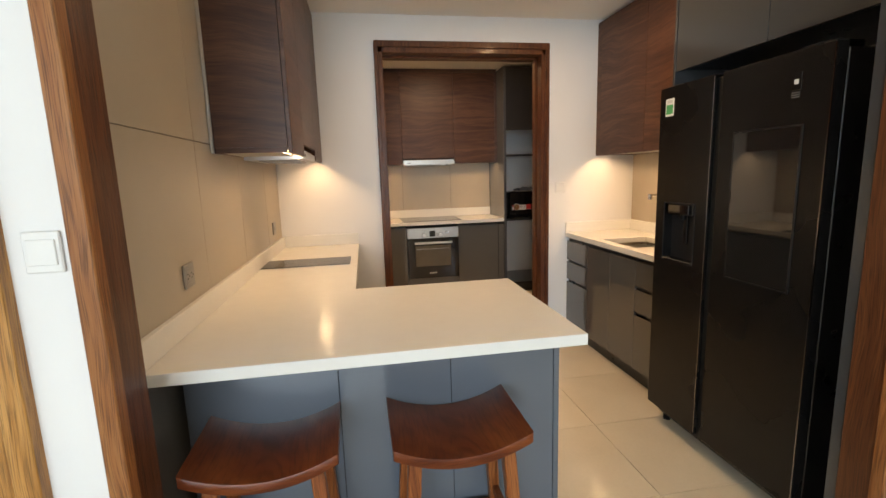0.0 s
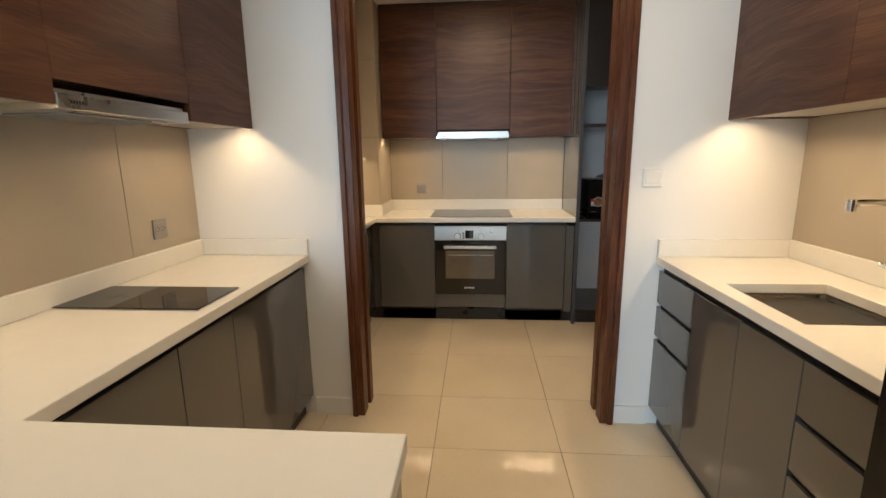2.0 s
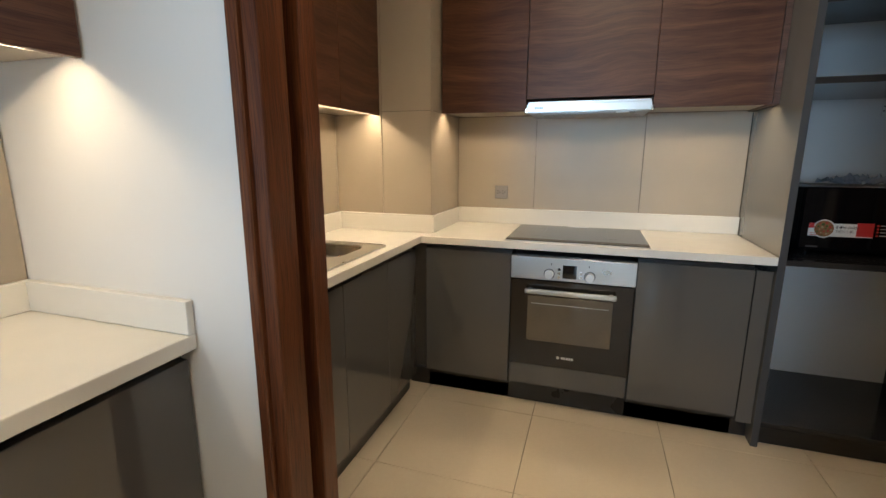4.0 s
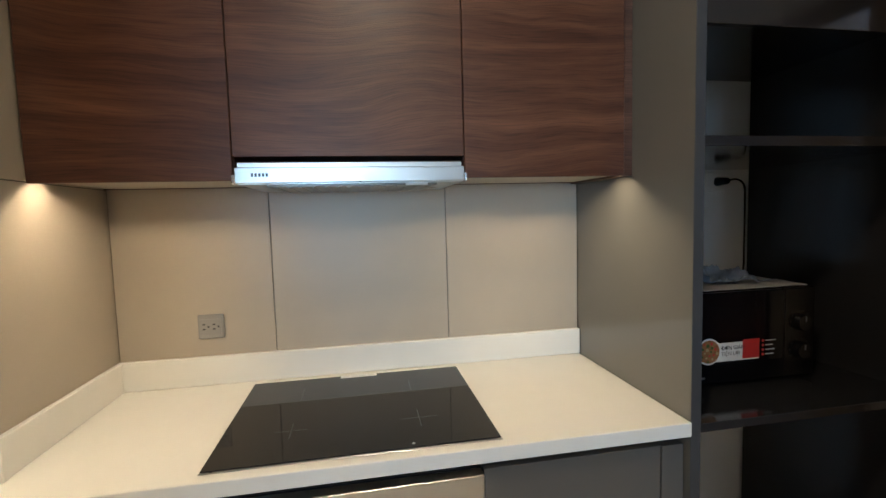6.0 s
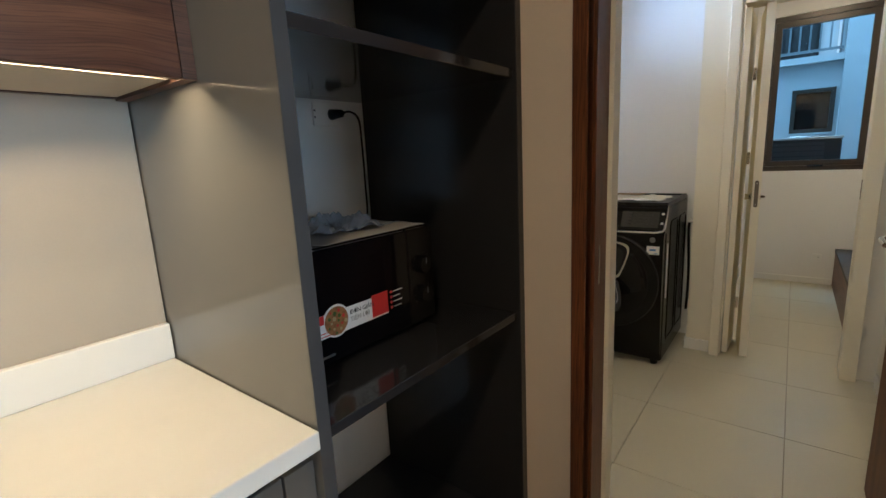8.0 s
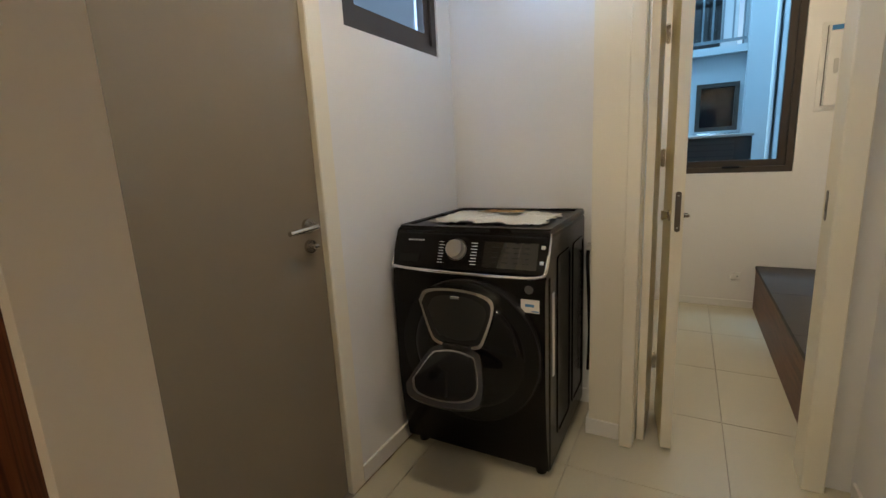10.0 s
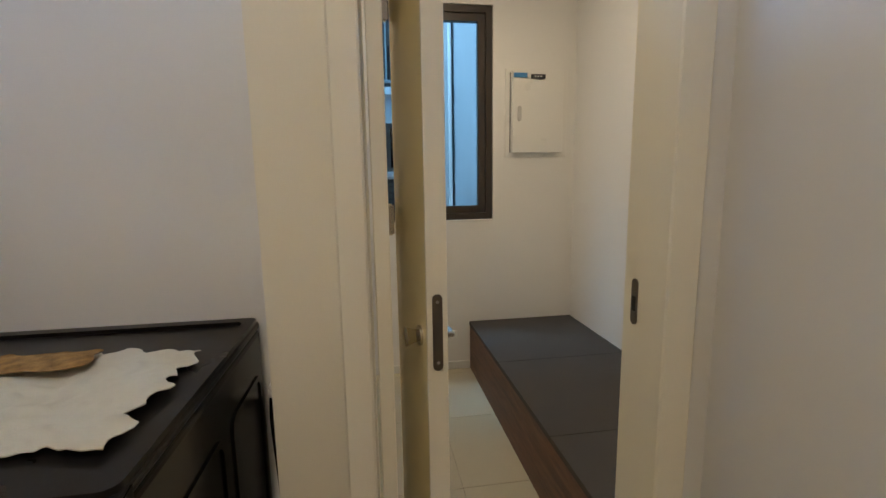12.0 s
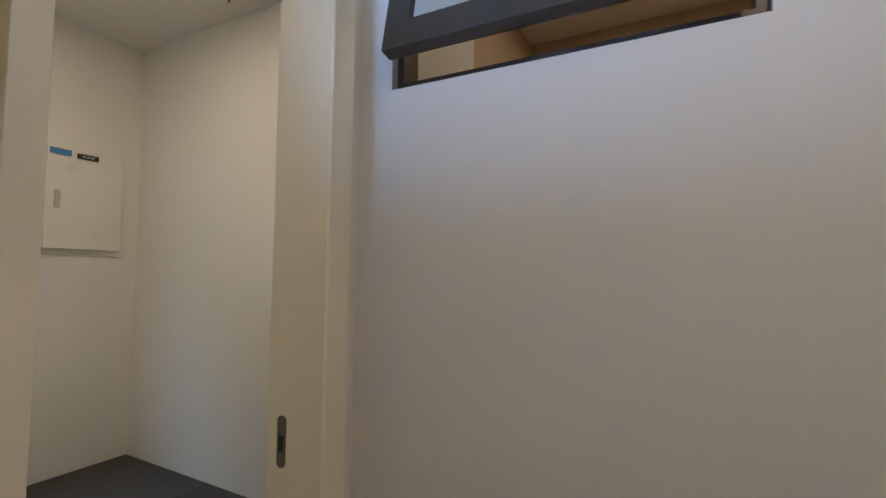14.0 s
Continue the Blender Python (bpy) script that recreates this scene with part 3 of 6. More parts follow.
# ---- worktops ----
def poly_top(outline, holes, material, parent, name="slab"):
    """A level slab with rectangular cut-outs, eased along its outer edge."""
    xs = sorted({p[0] for p in outline} | {v for h in holes for v in (h[0], h[2])})
    ys = sorted({p[1] for p in outline} | {v for h in holes for v in (h[1], h[3])})
    def inside(x, y):
        if any(h[0] < x < h[2] and h[1] < y < h[3] for h in holes):
            return False
        c = False
        n = len(outline)
        for i in range(n):
            (ax, ay), (bx, by) = outline[i], outline[(i + 1) % n]
            if (ay > y) != (by > y) and x < (bx - ax) * (y - ay) / (by - ay) + ax:
                c = not c
        return c
    bm = bmesh.new()
    vs = {}
    def v(x, y):
        if (x, y) not in vs:
            vs[(x, y)] = bm.verts.new((x, y, 0.862))
        return vs[(x, y)]
    faces = []
    for xa, xb in zip(xs, xs[1:]):
        for ya, yb in zip(ys, ys[1:]):
            if inside((xa + xb) / 2, (ya + yb) / 2):
                faces.append(bm.faces.new((v(xa, ya), v(xb, ya), v(xb, yb), v(xa, yb))))
    up = bmesh.ops.extrude_face_region(bm, geom=faces)
    bmesh.ops.translate(bm, verts=[g for g in up["geom"] if isinstance(g, bmesh.types.BMVert)], vec=(0, 0, 0.038))
    bmesh.ops.recalc_face_normals(bm, faces=bm.faces[:])
    bmesh.ops.dissolve_limit(bm, angle_limit=0.01, verts=bm.verts[:], edges=bm.edges[:])
    sharp = [e for e in bm.edges if len(e.link_faces) == 2 and e.calc_face_angle(0) > 1.0]
    bmesh.ops.bevel(bm, geom=sharp, offset=0.003, segments=2, profile=0.5, affect="EDGES")
    return part(name, bm, material, parent)


wa = thing("worktop_peninsula", (0.6, 2.9, 0.862), "white quartz worktop with a breakfast peninsula and upstand", "worktop")
poly_top([(0.0, 2.49), (1.322, 2.49), (1.322, 3.313), (0.578, 3.313), (0.578, 4.818), (0.0, 4.818)], [], QUARTZ, wa)
part("upstand", box(0.0, 2.49, 0.901, 0.02, 4.818, 0.985, 0.002), QUARTZ, wa)
part("upstand", box(0.02, 4.798, 0.901, 0.578, 4.818, 0.985, 0.002), QUARTZ, wa)
we = thing("worktop_sink", (2.6, 4.0, 0.862), "white quartz worktop with an undermount sink and upstand", "worktop")
poly_top([(2.318, 3.515), (2.930, 3.515), (2.930, 4.818), (2.318, 4.818)], [(2.39, 3.90, 2.755, 4.335)], QUARTZ, we)
part("upstand", box(2.910, 3.515, 0.901, 2.930, 4.798, 0.985, 0.002), QUARTZ, we)
part("upstand", box(2.318, 4.798, 0.901, 2.930, 4.818, 0.985, 0.002), QUARTZ, we)
wb = thing("worktop_corner", (1.2, 6.4, 0.862), "white quartz corner worktop with upstand", "worktop")
poly_top([(0.05, 5.02), (0.603, 5.02), (0.603, 6.175), (2.229, 6.175), (2.229, 6.796), (0.625, 6.796), (0.625, 6.285), (0.05, 6.285)], [(0.115, 5.20, 0.515, 5.83)], QUARTZ, wb)
part("upstand", box(0.05, 5.02, 0.901, 0.07, 6.268, 1.0, 0.002), QUARTZ, wb)
part("upstand", box(0.05, 6.268, 0.901, 0.645, 6.288, 1.0, 0.002), QUARTZ, wb)
part("upstand", box(0.625, 6.288, 0.901, 0.642, 6.776, 0.997, 0.002), QUARTZ, wb)
part("upstand", box(0.625, 6.776, 0.901, 2.229, 6.796, 0.997, 0.002), QUARTZ, wb)


# ---- base cabinets ----
def base_unit(name, axis, face, u0, u1, back, label, fronts, group, out=1, plinth=0.05, z0=0.13, low=0.1):
    """A floor cabinet; fronts are (u0, u1, z0, z1) door or drawer plates on its face."""
    def b(ua, ub, da, db, za, zb, bevel=0.0):
        return box(min(da, db), ua, za, max(da, db), ub, zb, bevel) if axis == "x" else box(ua, min(da, db), za, ub, max(da, db), zb, bevel)
    mid = (u0 + u1) / 2
    t = thing(name, (face, mid, 0) if axis == "x" else (mid, face, 0), label, "cabinet", group)
    part("body", b(u0, u1, face - out * 0.022, back, low, 0.845), PLINTH, t)
    part("plinth", b(u0, u1, face - out * plinth, back, 0.0, low), PLINTH, t)
    for k, (a, c, za, zb) in enumerate(fronts):
        part("drawer_front" if zb - za < 0.42 else "door", b(a + 0.0015, c - 0.0015, face, face - out * 0.02, za, zb, 0.0015), GREY, t)
    return t


for k, (a, c) in enumerate(((3.313, 3.80), (3.80, 4.11), (4.11, 4.815))):
    base_unit("base_cabinet", "x", 0.548, a, c, 0.0, "glossy dark grey handleless base cabinet under the white worktop", [(a, c, 0.11, 0.832)], "base cabinets")
R_FRONTS = ((4.445, 4.815, [(0.105, 0.475), (0.497, 0.648), (0.668, 0.83)]), (4.12, 4.445, [(0.105, 0.83)]), (3.81, 4.12, [(0.105, 0.83)]), (3.40, 3.81, [(0.105, 0.475), (0.497, 0.648), (0.668, 0.83)]))
for a, c, zs in R_FRONTS:
    base_unit("drawer_cabinet" if len(zs) > 1 else "base_cabinet", "x", 2.335, a, c, 2.925, "glossy dark grey drawer cabinet with black grip gaps" if len(zs) > 1 else "glossy dark grey handleless base cabinet under the sink worktop",
              [(a, c, z0, z1) for z0, z1 in zs], "base cabinets", out=-1)
for a, c in ((5.02, 5.42), (5.42, 5.82), (5.82, 6.175)):
    base_unit("base_cabinet", "x", 0.572, a, c, 0.05, "glossy dark grey handleless base cabinet under the double sink", [(a, c, 0.11, 0.832)], "base cabinets", plinth=0.045)
for a, c in ((0.618, 1.088), (1.685, 2.163)):
    base_unit("base_cabinet", "y", 6.205, a, c, 6.8, "glossy dark grey handleless base cabinet beside the oven", [(a, c, 0.125, 0.832)], "base cabinets", out=-1, plinth=0.06)
filler = solid("end_filler", box(2.166, 6.205, 0.1, 2.229, 6.8, 0.83, 0.001), GREY, "narrow dark grey filler panel beside the tall unit", "panel")
plinth_filler = solid("plinth_board", box(0.50, 6.265, 0.0, 2.230, 6.80, 0.098), PLINTH, "black plinth board under the cabinets", "plinth")

# peninsula body with its glossy grey back panels
pb = thing("peninsula_cabinet", (0.68, 3.0, 0), "grey lacquered peninsula cabinet with glossy panels under the worktop", "cabinet")
part("body", box(0.03, 2.72, 0.0, 1.296, 3.26, 0.86), PLINTH, pb)
for a, c in ((0.03, 0.52), (0.52, 0.91), (0.91, 1.296)):
    part("panel", box(a + 0.001, 2.70, 0.02, c - 0.001, 2.719, 0.86, 0.001), PENINSULA_GREY, pb)
part("end_panel", box(1.297, 2.698, 0.0, 1.318, 3.265, 0.86, 0.001), PENINSULA_GREY, pb)
part("kitchen_side", box(0.58, 3.262, 0.1, 1.296, 3.28, 0.85, 0.001), GREY, pb)


# ---- wall cabinets ----
def wall_unit(axis, face, u0, u1, back, z0, z1, label, out=1, material=None, door_gap=0.0012, side=None):
    def b(ua, ub, da, db, za, zb, bevel=0.0):
        return box(min(da, db), ua, za, max(da, db), ub, zb, bevel) if axis == "x" else box(ua, min(da, db), za, ub, max(da, db), zb, bevel)
    mid = (u0 + u1) / 2
    t = thing("wall_cabinet", (face, mid, z0) if axis == "x" else (mid, face, z0), label, "wall cabinet", "wall cabinets")
    part("body", b(u0, u1, face - out * 0.021, back, z0 + 0.0195, z1), side or WALNUT, t)
    part("door", b(u0 + door_gap, u1 - door_gap, face, face - out * 0.019, z0 - 0.006, z1 - 0.002, 0.0015), material or WALNUT, t)
    part("back_rail", b(u0, u1, back + out * 0.004, back + out * 0.022, z0 - 0.002, z0 + 0.019), side or WALNUT, t)
    return t


WL = "walnut laminate wall cabinet with a horizontal grain door"
wall_unit("x", 0.34, 3.345, 3.755, 0.002, 1.54, 2.59, WL)
wall_unit("x", 0.34, 3.755, 4.325, 0.002, 1.605, 2.59, "walnut laminate wall cabinet above the slim cooker hood")
wall_unit("x", 0.34, 4.325, 4.815, 0.002, 1.54, 2.59, WL)
solid("end_strip", box(0.002, 3.335, 1.535, 0.016, 3.343, 2.59, 0.002), STEEL, "slim aluminium edge strip on the cabinet end", "edge strip")
for a, c in ((3.515, 3.84), (3.84, 4.15), (4.15, 4.75)):
    wall_unit("x", 2.58, a, c, 2.93, 1.54, 2.58, WL, out=-1)
solid("cabinet_scribe", box(2.582, 4.751, 1.536, 2.93, 4.816, 2.58), WALNUT, "narrow walnut filler between cabinet and wall", "panel")
for a, c in ((5.02, 5.45), (5.45, 5.88), (5.88, 6.285)):
    wall_unit("x", 0.325, a, c, 0.052, 1.54, 2.57, WL)
wall_unit("y", 6.437, 0.632, 1.099, 6.796, 1.556, 2.57, WL, out=-1)
wall_unit("y", 6.437, 1.099, 1.710, 6.796, 1.617, 2.57, "walnut laminate wall cabinet above the slim cooker hood", out=-1)
wall_unit("y", 6.437, 1.710, 2.203, 6.796, 1.556, 2.57, WL, out=-1)
solid("cabinet_scribe", box(2.205, 6.442, 1.550, 2.2305, 6.796, 2.57), WALNUT_DARK, "narrow walnut filler beside the tall unit", "panel")
for b in ((0.632, 6.452, 2.572, 2.2305, 6.796, CZ - 0.001), (0.052, 5.02, 2.572, 0.31, 6.285, CZ - 0.001)):
    solid("ceiling_filler", box(*b), WALNUT_DARK, "dark walnut filler strip between the wall cabinets and ceiling", "panel")
# pale underside boards behind the light strips, and the cabinets' end boards
UNDERSIDE = mat("grey_underside", (0.42, 0.38, 0.32), 0.5)
for b in ((0.026, 3.353, 1.540, 0.283, 3.75, 1.5585), (0.026, 4.33, 1.540, 0.283, 4.81, 1.5585), (2.637, 3.525, 1.540, 2.905, 4.74, 1.5585), (0.076, 5.03, 1.540, 0.268, 6.28, 1.5585), (0.65, 6.494, 1.556, 1.094, 6.772, 1.5745), (1.715, 6.494, 1.556, 2.2, 6.772, 1.5745)):
    solid("cabinet_underside", box(*b), UNDERSIDE, "pale underside board of the wall cabinets", "panel")
for b in ((0.004, 3.345, 1.536, 0.319, 3.351, 1.559), (2.602, 3.516, 1.536, 2.926, 3.522, 1.559)):
    solid("end_board", box(*b), WALNUT, "thin walnut end board of the wall cabinets", "panel")
# cabinet over the fridge and the side panels of its niche
fc = thing("fridge_top_cabinet", (2.6, 2.9, 1.92), "glossy grey cabinet above the refrigerator", "wall cabinet")
part("body", box(2.345, 2.40, 1.93, 2.93, 3.478, 2.58), PLINTH, fc)
for a, c in ((2.385, 2.93), (2.933, 3.493)):
    part("door", box(2.323, a, 1.92, 2.344, c, 2.585, 0.0015), PANEL_GREY, fc)
solid("fridge_side_panel", box(2.32, 3.495, 0.0, 2.93, 3.513, 2.585, 0.001), PANEL_GREY, "tall grey panel beside the refrigerator", "panel")
solid("fridge_side_panel", box(2.162, 2.348, 0.0, 2.93, 2.384, 2.585, 0.001), PANEL_GREY, "tall grey panel beside the refrigerator and door frame", "panel")


# ---- light strips under the wall cabinets ----
for a, c in STRIPS:
    mid = [(p + q) / 2 for p, q in zip(a, c)]
    dx, dy = (0.006, 0) if a[0] == c[0] else (0, 0.006)
    t = thing("light_strip", mid, "slim glowing warm light strip under the wall cabinet", "lamp", "cabinet light strips")
    part("channel", box(a[0] - dx * 1.6, a[1] - dy * 1.6, a[2] + 0.0035, c[0] + dx * 1.6, c[1] + dy * 1.6, a[2] + 0.012), STEEL, t, "aluminium channel")
    part("diffuser", box(a[0] - dx, a[1] - dy, a[2] + 0.001, c[0] + dx, c[1] + dy, a[2] + 0.0034), BULB, t, "glowing diffuser")
    long = max(c[0] - a[0], c[1] - a[1])
    ob = lamp("strip_light", "AREA", mid, (mid[0], mid[1], 0), STRIP_W * long, WARM, size=(0.012 if dx else long, long if dx else 0.012))
    ob.matrix_world = pose(*mid)
for nm, (x, y), w in LAMPS_UP:
    z = {"laundry": 2.66, "maid": 2.815, "living": 2.75, "beyond": 2.7}.get(nm, CZ)
    t = thing("ceiling_lamp", (x, y, z), "unseen round ceiling lamp with a warm diffuser, added to brighten the room", "lamp", "ceiling lamps")
    part("rim", rod((x, y, z - 0.02), (x, y, z), 0.085), PLASTIC_W, t, "", True)
    part("diffuser", rod((x, y, z - 0.024), (x, y, z - 0.02), 0.072), PANEL_GLOW, t, "glowing diffuser", True)
    lamp("ceiling_light", "AREA", (x, y, z - 0.03), (x, y, 0), w, (1.0, 0.78, 0.52), size=(0.14, 0.14))


# ---- kitchen appliances and fittings ----
def text_bm(words, size, m, depth=0.0004):
    cu = bpy.data.curves.new("words", "FONT")
    cu.body, cu.size, cu.extrude = words, size, depth
    ob = bpy.data.objects.new("words", cu)
    me = bpy.data.meshes.new_from_object(ob)
    bpy.data.objects.remove(ob)
    bpy.data.curves.remove(cu)
    bm = bmesh.new()
    bm.from_mesh(me)
    bpy.data.meshes.remove(me)
    bm.transform(m)
    return bm


ZONE_PRINT = mat("zone_print", (0.05, 0.05, 0.05), 0.3)


def hob(name, x0, y0, x1, y1, label, split):
    t = thing(name, ((x0 + x1) / 2, (y0 + y1) / 2, 0.90), label, "hob")
    part("trim", box(x0, y0, 0.9005, x1, y1, 0.9035, 0.001), STEEL, t)
    part("glass", box(x0 + 0.003, y0 + 0.003, 0.9035, x1 - 0.003, y1 - 0.003, 0.9065, 0.0012), HOB_GLASS, t)
    for cx, cy, r in split:
        part("zone_mark", box(cx - r * 0.5, cy - 0.0008, 0.9066, cx + r * 0.5, cy + 0.0008, 0.9068), ZONE_PRINT, t)
        part("zone_mark", box(cx - 0.0008, cy - r * 0.5, 0.9066, cx + 0.0008, cy + r * 0.5, 0.9069), ZONE_PRINT, t)
    return t


h1 = hob("ceramic_hob", 0.014, 3.935, 0.537, 4.20, "narrow black ceramic hob set into the white worktop", [(0.15, 4.06, 0.09), (0.41, 4.06, 0.075)])
h2 = hob("ceramic_hob", 1.048, 6.205, 1.735, 6.74, "wide black ceramic hob set into the white worktop", [(1.22, 6.60, 0.10), (1.22, 6.36, 0.08), (1.55, 6.60, 0.08), (1.55, 6.36, 0.10)])
part("label", box(1.33, 6.715, 0.9066, 1.45, 6.735, 0.9070), PAPER, h2, "white care label")
for k in range(4):
    part("label_mark", box(1.338 + k * 0.027, 6.72, 0.90705, 1.358 + k * 0.027, 6.73, 0.9072), PALE, h2)
part("touch_mark", rod((1.52, 6.225, 0.9066), (1.52, 6.225, 0.9069), 0.004), PALE, h2)

KNOB = mat("satin_knob", (0.72, 0.71, 0.69), 0.4, metal=0.7, vary=0.03)
# oven
ov = thing("built_in_oven", (1.385, 6.2, 0.14), "built-in oven with a steel control panel and dark glass door", "oven")
part("cavity_box", box(1.10, 6.225, 0.14, 1.672, 6.79, 0.83), PLINTH, ov)
pan = part("control_panel", box(1.09, 6.186, 0.712, 1.682, 6.222, 0.828, 0.002), STEEL, ov, "brushed steel control panel")
for x in (1.281, 1.473):
    part("knob_ring", rod((x, 6.183, 0.746), (x, 6.19, 0.746), 0.0265, sides=32), PLASTIC_D, pan, "", True)
    part("knob", rod((x, 6.158, 0.746), (x, 6.19, 0.746), 0.0205, 0.0225, 32), KNOB, pan, "round satin steel knob", True)
part("display", box(1.345, 6.183, 0.728, 1.412, 6.188, 0.795, 0.001), SCREEN, pan, "black display")
for x in (1.328, 1.432):
    for z in ((0.732, 0.752, 0.772) if x < 1.4 else (0.738, 0.760)):
        part("button", rod((x, 6.181, z), (x, 6.19, z), 0.0075, sides=14), CHROME, pan, "", True)
for x in (1.29, 1.468):
    part("panel_mark", box(x - 0.002, 6.1855, 0.79, x + 0.002, 6.1862, 0.80), INK, pan)
dr = part("oven_door", box(1.092, 6.19, 0.248, 1.680, 6.222, 0.708, 0.003), OVEN_GLASS, ov, "dark glass oven door")
part("oven_window", box(1.18, 6.188, 0.385, 1.588, 6.1905, 0.625, 0.001), OVEN_IN, dr, "tinted oven window, a warm reflection painted into its colour")
# one thin steel-coloured line across the upper window
part("oven_rack", box(1.20, 6.187, 0.585, 1.57, 6.1882, 0.588), STEEL, dr)
hb = part("handle", box(1.168, 6.138, 0.647, 1.60, 6.158, 0.673, 0.006, 2), STEEL, dr, "flat steel bar handle")
for x in (1.19, 1.578):
    part("handle_post", box(x - 0.008, 6.155, 0.653, x + 0.008, 6.192, 0.667, 0.002), STEEL, dr)
part("badge", rod((1.345, 6.1885, 0.305), (1.345, 6.1905, 0.305), 0.008, sides=16), PALE, dr)
for k in range(5):
    part("badge_bar", box(1.36 + k * 0.0125, 6.1885, 0.299, 1.370 + k * 0.0125, 6.1902, 0.311), PALE, dr)
part("bottom_panel", box(1.092, 6.205, 0.128, 1.680, 6.222, 0.244, 0.0015), GREY, ov, "dark grey panel below the oven door")


def hood(axis, front, u0, u1, back, z, out, label, clips=2):
    def b(ua, ub, da, db, za, zb, bevel=0.0):
        return box(min(da, db), ua, za, max(da, db), ub, zb, bevel) if axis == "x" else box(ua, min(da, db), za, ub, max(da, db), zb, bevel)
    m = (u0 + u1) / 2
    t = thing("cooker_hood", (front, m, z) if axis == "x" else (m, front, z), label, "cooker hood", "cooker hoods")
    part("front_strip", b(u0, u1, front, front - out * 0.016, z + 0.002, z + 0.042, 0.002), STEEL, t, "brushed steel front strip")
    part("body", b(u0 + 0.004, u1 - 0.004, front - out * 0.018, back, z, z + 0.055), STEEL, t)
    part("upper_strip", b(u0 + 0.002, u1 - 0.002, front - out * 0.03, front - out * 0.045, z + 0.0555, z + 0.0585), WALNUT_DARK, t)
    part("filter", b(u0 + 0.07, u1 - 0.07, front - out * 0.04, back + out * 0.06, z - 0.006, z, 0.002), PLASTIC_G, t, "grey mesh grease filter")
    for k in range(14):
        u = u0 + 0.09 + k * (u1 - u0 - 0.18) / 13
        part("filter_bar", b(u - 0.004, u + 0.004, front - out * 0.05, back + out * 0.07, z - 0.0085, z - 0.006), PLASTIC_G, t)
    part("lamp_cover", b(u1 - 0.16, u1 - 0.10, front - out * 0.02, front - out * 0.036, z - 0.007, z, 0.001), PLASTIC_W, t)
    for u in (u0 - 0.004, u1 + 0.004)[2 - clips:]:
        part("end_clip", b(u - 0.006, u + 0.006, front - out * 0.004, front - out * 0.03, z + 0.001, z + 0.026, 0.003), CHROME, t, "small chrome end clip")
    for k in range(5):
        u = u0 + 0.04 + k * 0.009
        part("badge_bar", b(u, u + 0.006, front + out * 0.0005, front - out * 0.002, z + 0.018, z + 0.027), INK, t)
    return t


hood("x", 0.336, 3.762, 4.318, 0.03, 1.523, 1, "slim steel pull-out cooker hood under the walnut cabinet", 1)
hood("y", 6.414, 1.107, 1.704, 6.79, 1.539, -1, "slim steel pull-out cooker hood under the walnut cabinet")


# ---- sinks and taps ----
def bowl(parent, x0, y0, x1, y1, top, deep, r, material=None):
    m = material or SINK_STEEL
    a, b = rounded(x0, y0, x1, y1, r), rounded(x0 + 0.004, y0 + 0.004, x1 - 0.004, y1 - 0.004, r - 0.003)
    c = rounded(x0 + 0.022, y0 + 0.022, x1 - 0.022, y1 - 0.022, r)
    bm = bmesh.new()
    rings = [[bm.verts.new((u, v, z)) for u, v in o] for o, z in ((a, top), (b, top), (rounded(x0 + 0.01, y0 + 0.01, x1 - 0.01, y1 - 0.01, r), top - deep * 0.85), (c, top - deep), (a, top - deep - 0.004))]
    n = len(a)
    order = [0, 1, 2, 3]
    for p, q in zip(order, order[1:]):
        for k in range(n):
            bm.faces.new((rings[p][k], rings[p][(k + 1) % n], rings[q][(k + 1) % n], rings[q][k]))
    bm.faces.new(rings[3])
    for k in range(n):
        bm.faces.new((rings[4][k], rings[4][(k + 1) % n], rings[0][(k + 1) % n], rings[0][k]))
    bm.faces.new(rings[4][::-1])
    bmesh.ops.recalc_face_normals(bm, faces=bm.faces[:])
    bo = part("bowl", bm, m, parent, "", True)
    cx, cy = (x0 + x1) / 2, (y0 + y1) / 2
    part("drain", rod((cx, cy, top - deep + 0.0005), (cx, cy, top - deep + 0.004), 0.04, 0.036, 28), CHROME, bo, "round chrome drain", True)
    return bo


s1 = thing("undermount_sink", (2.57, 4.12, 0.86), "rectangular brushed steel undermount sink", "sink")
bowl(s1, 2.393, 3.903, 2.752, 4.332, 0.861, 0.17, 0.02)
s2 = thing("double_sink", (0.31, 5.52, 0.9), "brushed steel double bowl inset sink", "sink")
B1, B2 = (0.15, 5.525, 0.478, 5.815), (0.135, 5.215, 0.495, 5.475)
for (x0, y0, x1, y1), (ya, yb) in ((B1, (5.5, 5.858)), (B2, (5.178, 5.5))):
    part("rim", ring_prism(rounded(0.083, ya, 0.548, yb, 0.012), rounded(x0, y0, x1, y1, 0.08), "z", 0.9005, 0.9065), STEEL, s2, "", True)
    bowl(s2, x0 - 0.002, y0 - 0.002, x1 + 0.002, y1 + 0.002, 0.902, 0.16, 0.08)
part("raised_edge", ring_prism(rounded(0.078, 5.173, 0.553, 5.863, 0.02), rounded(0.088, 5.183, 0.543, 5.853, 0.014), "z", 0.9005, 0.909), STEEL, s2, "", True)

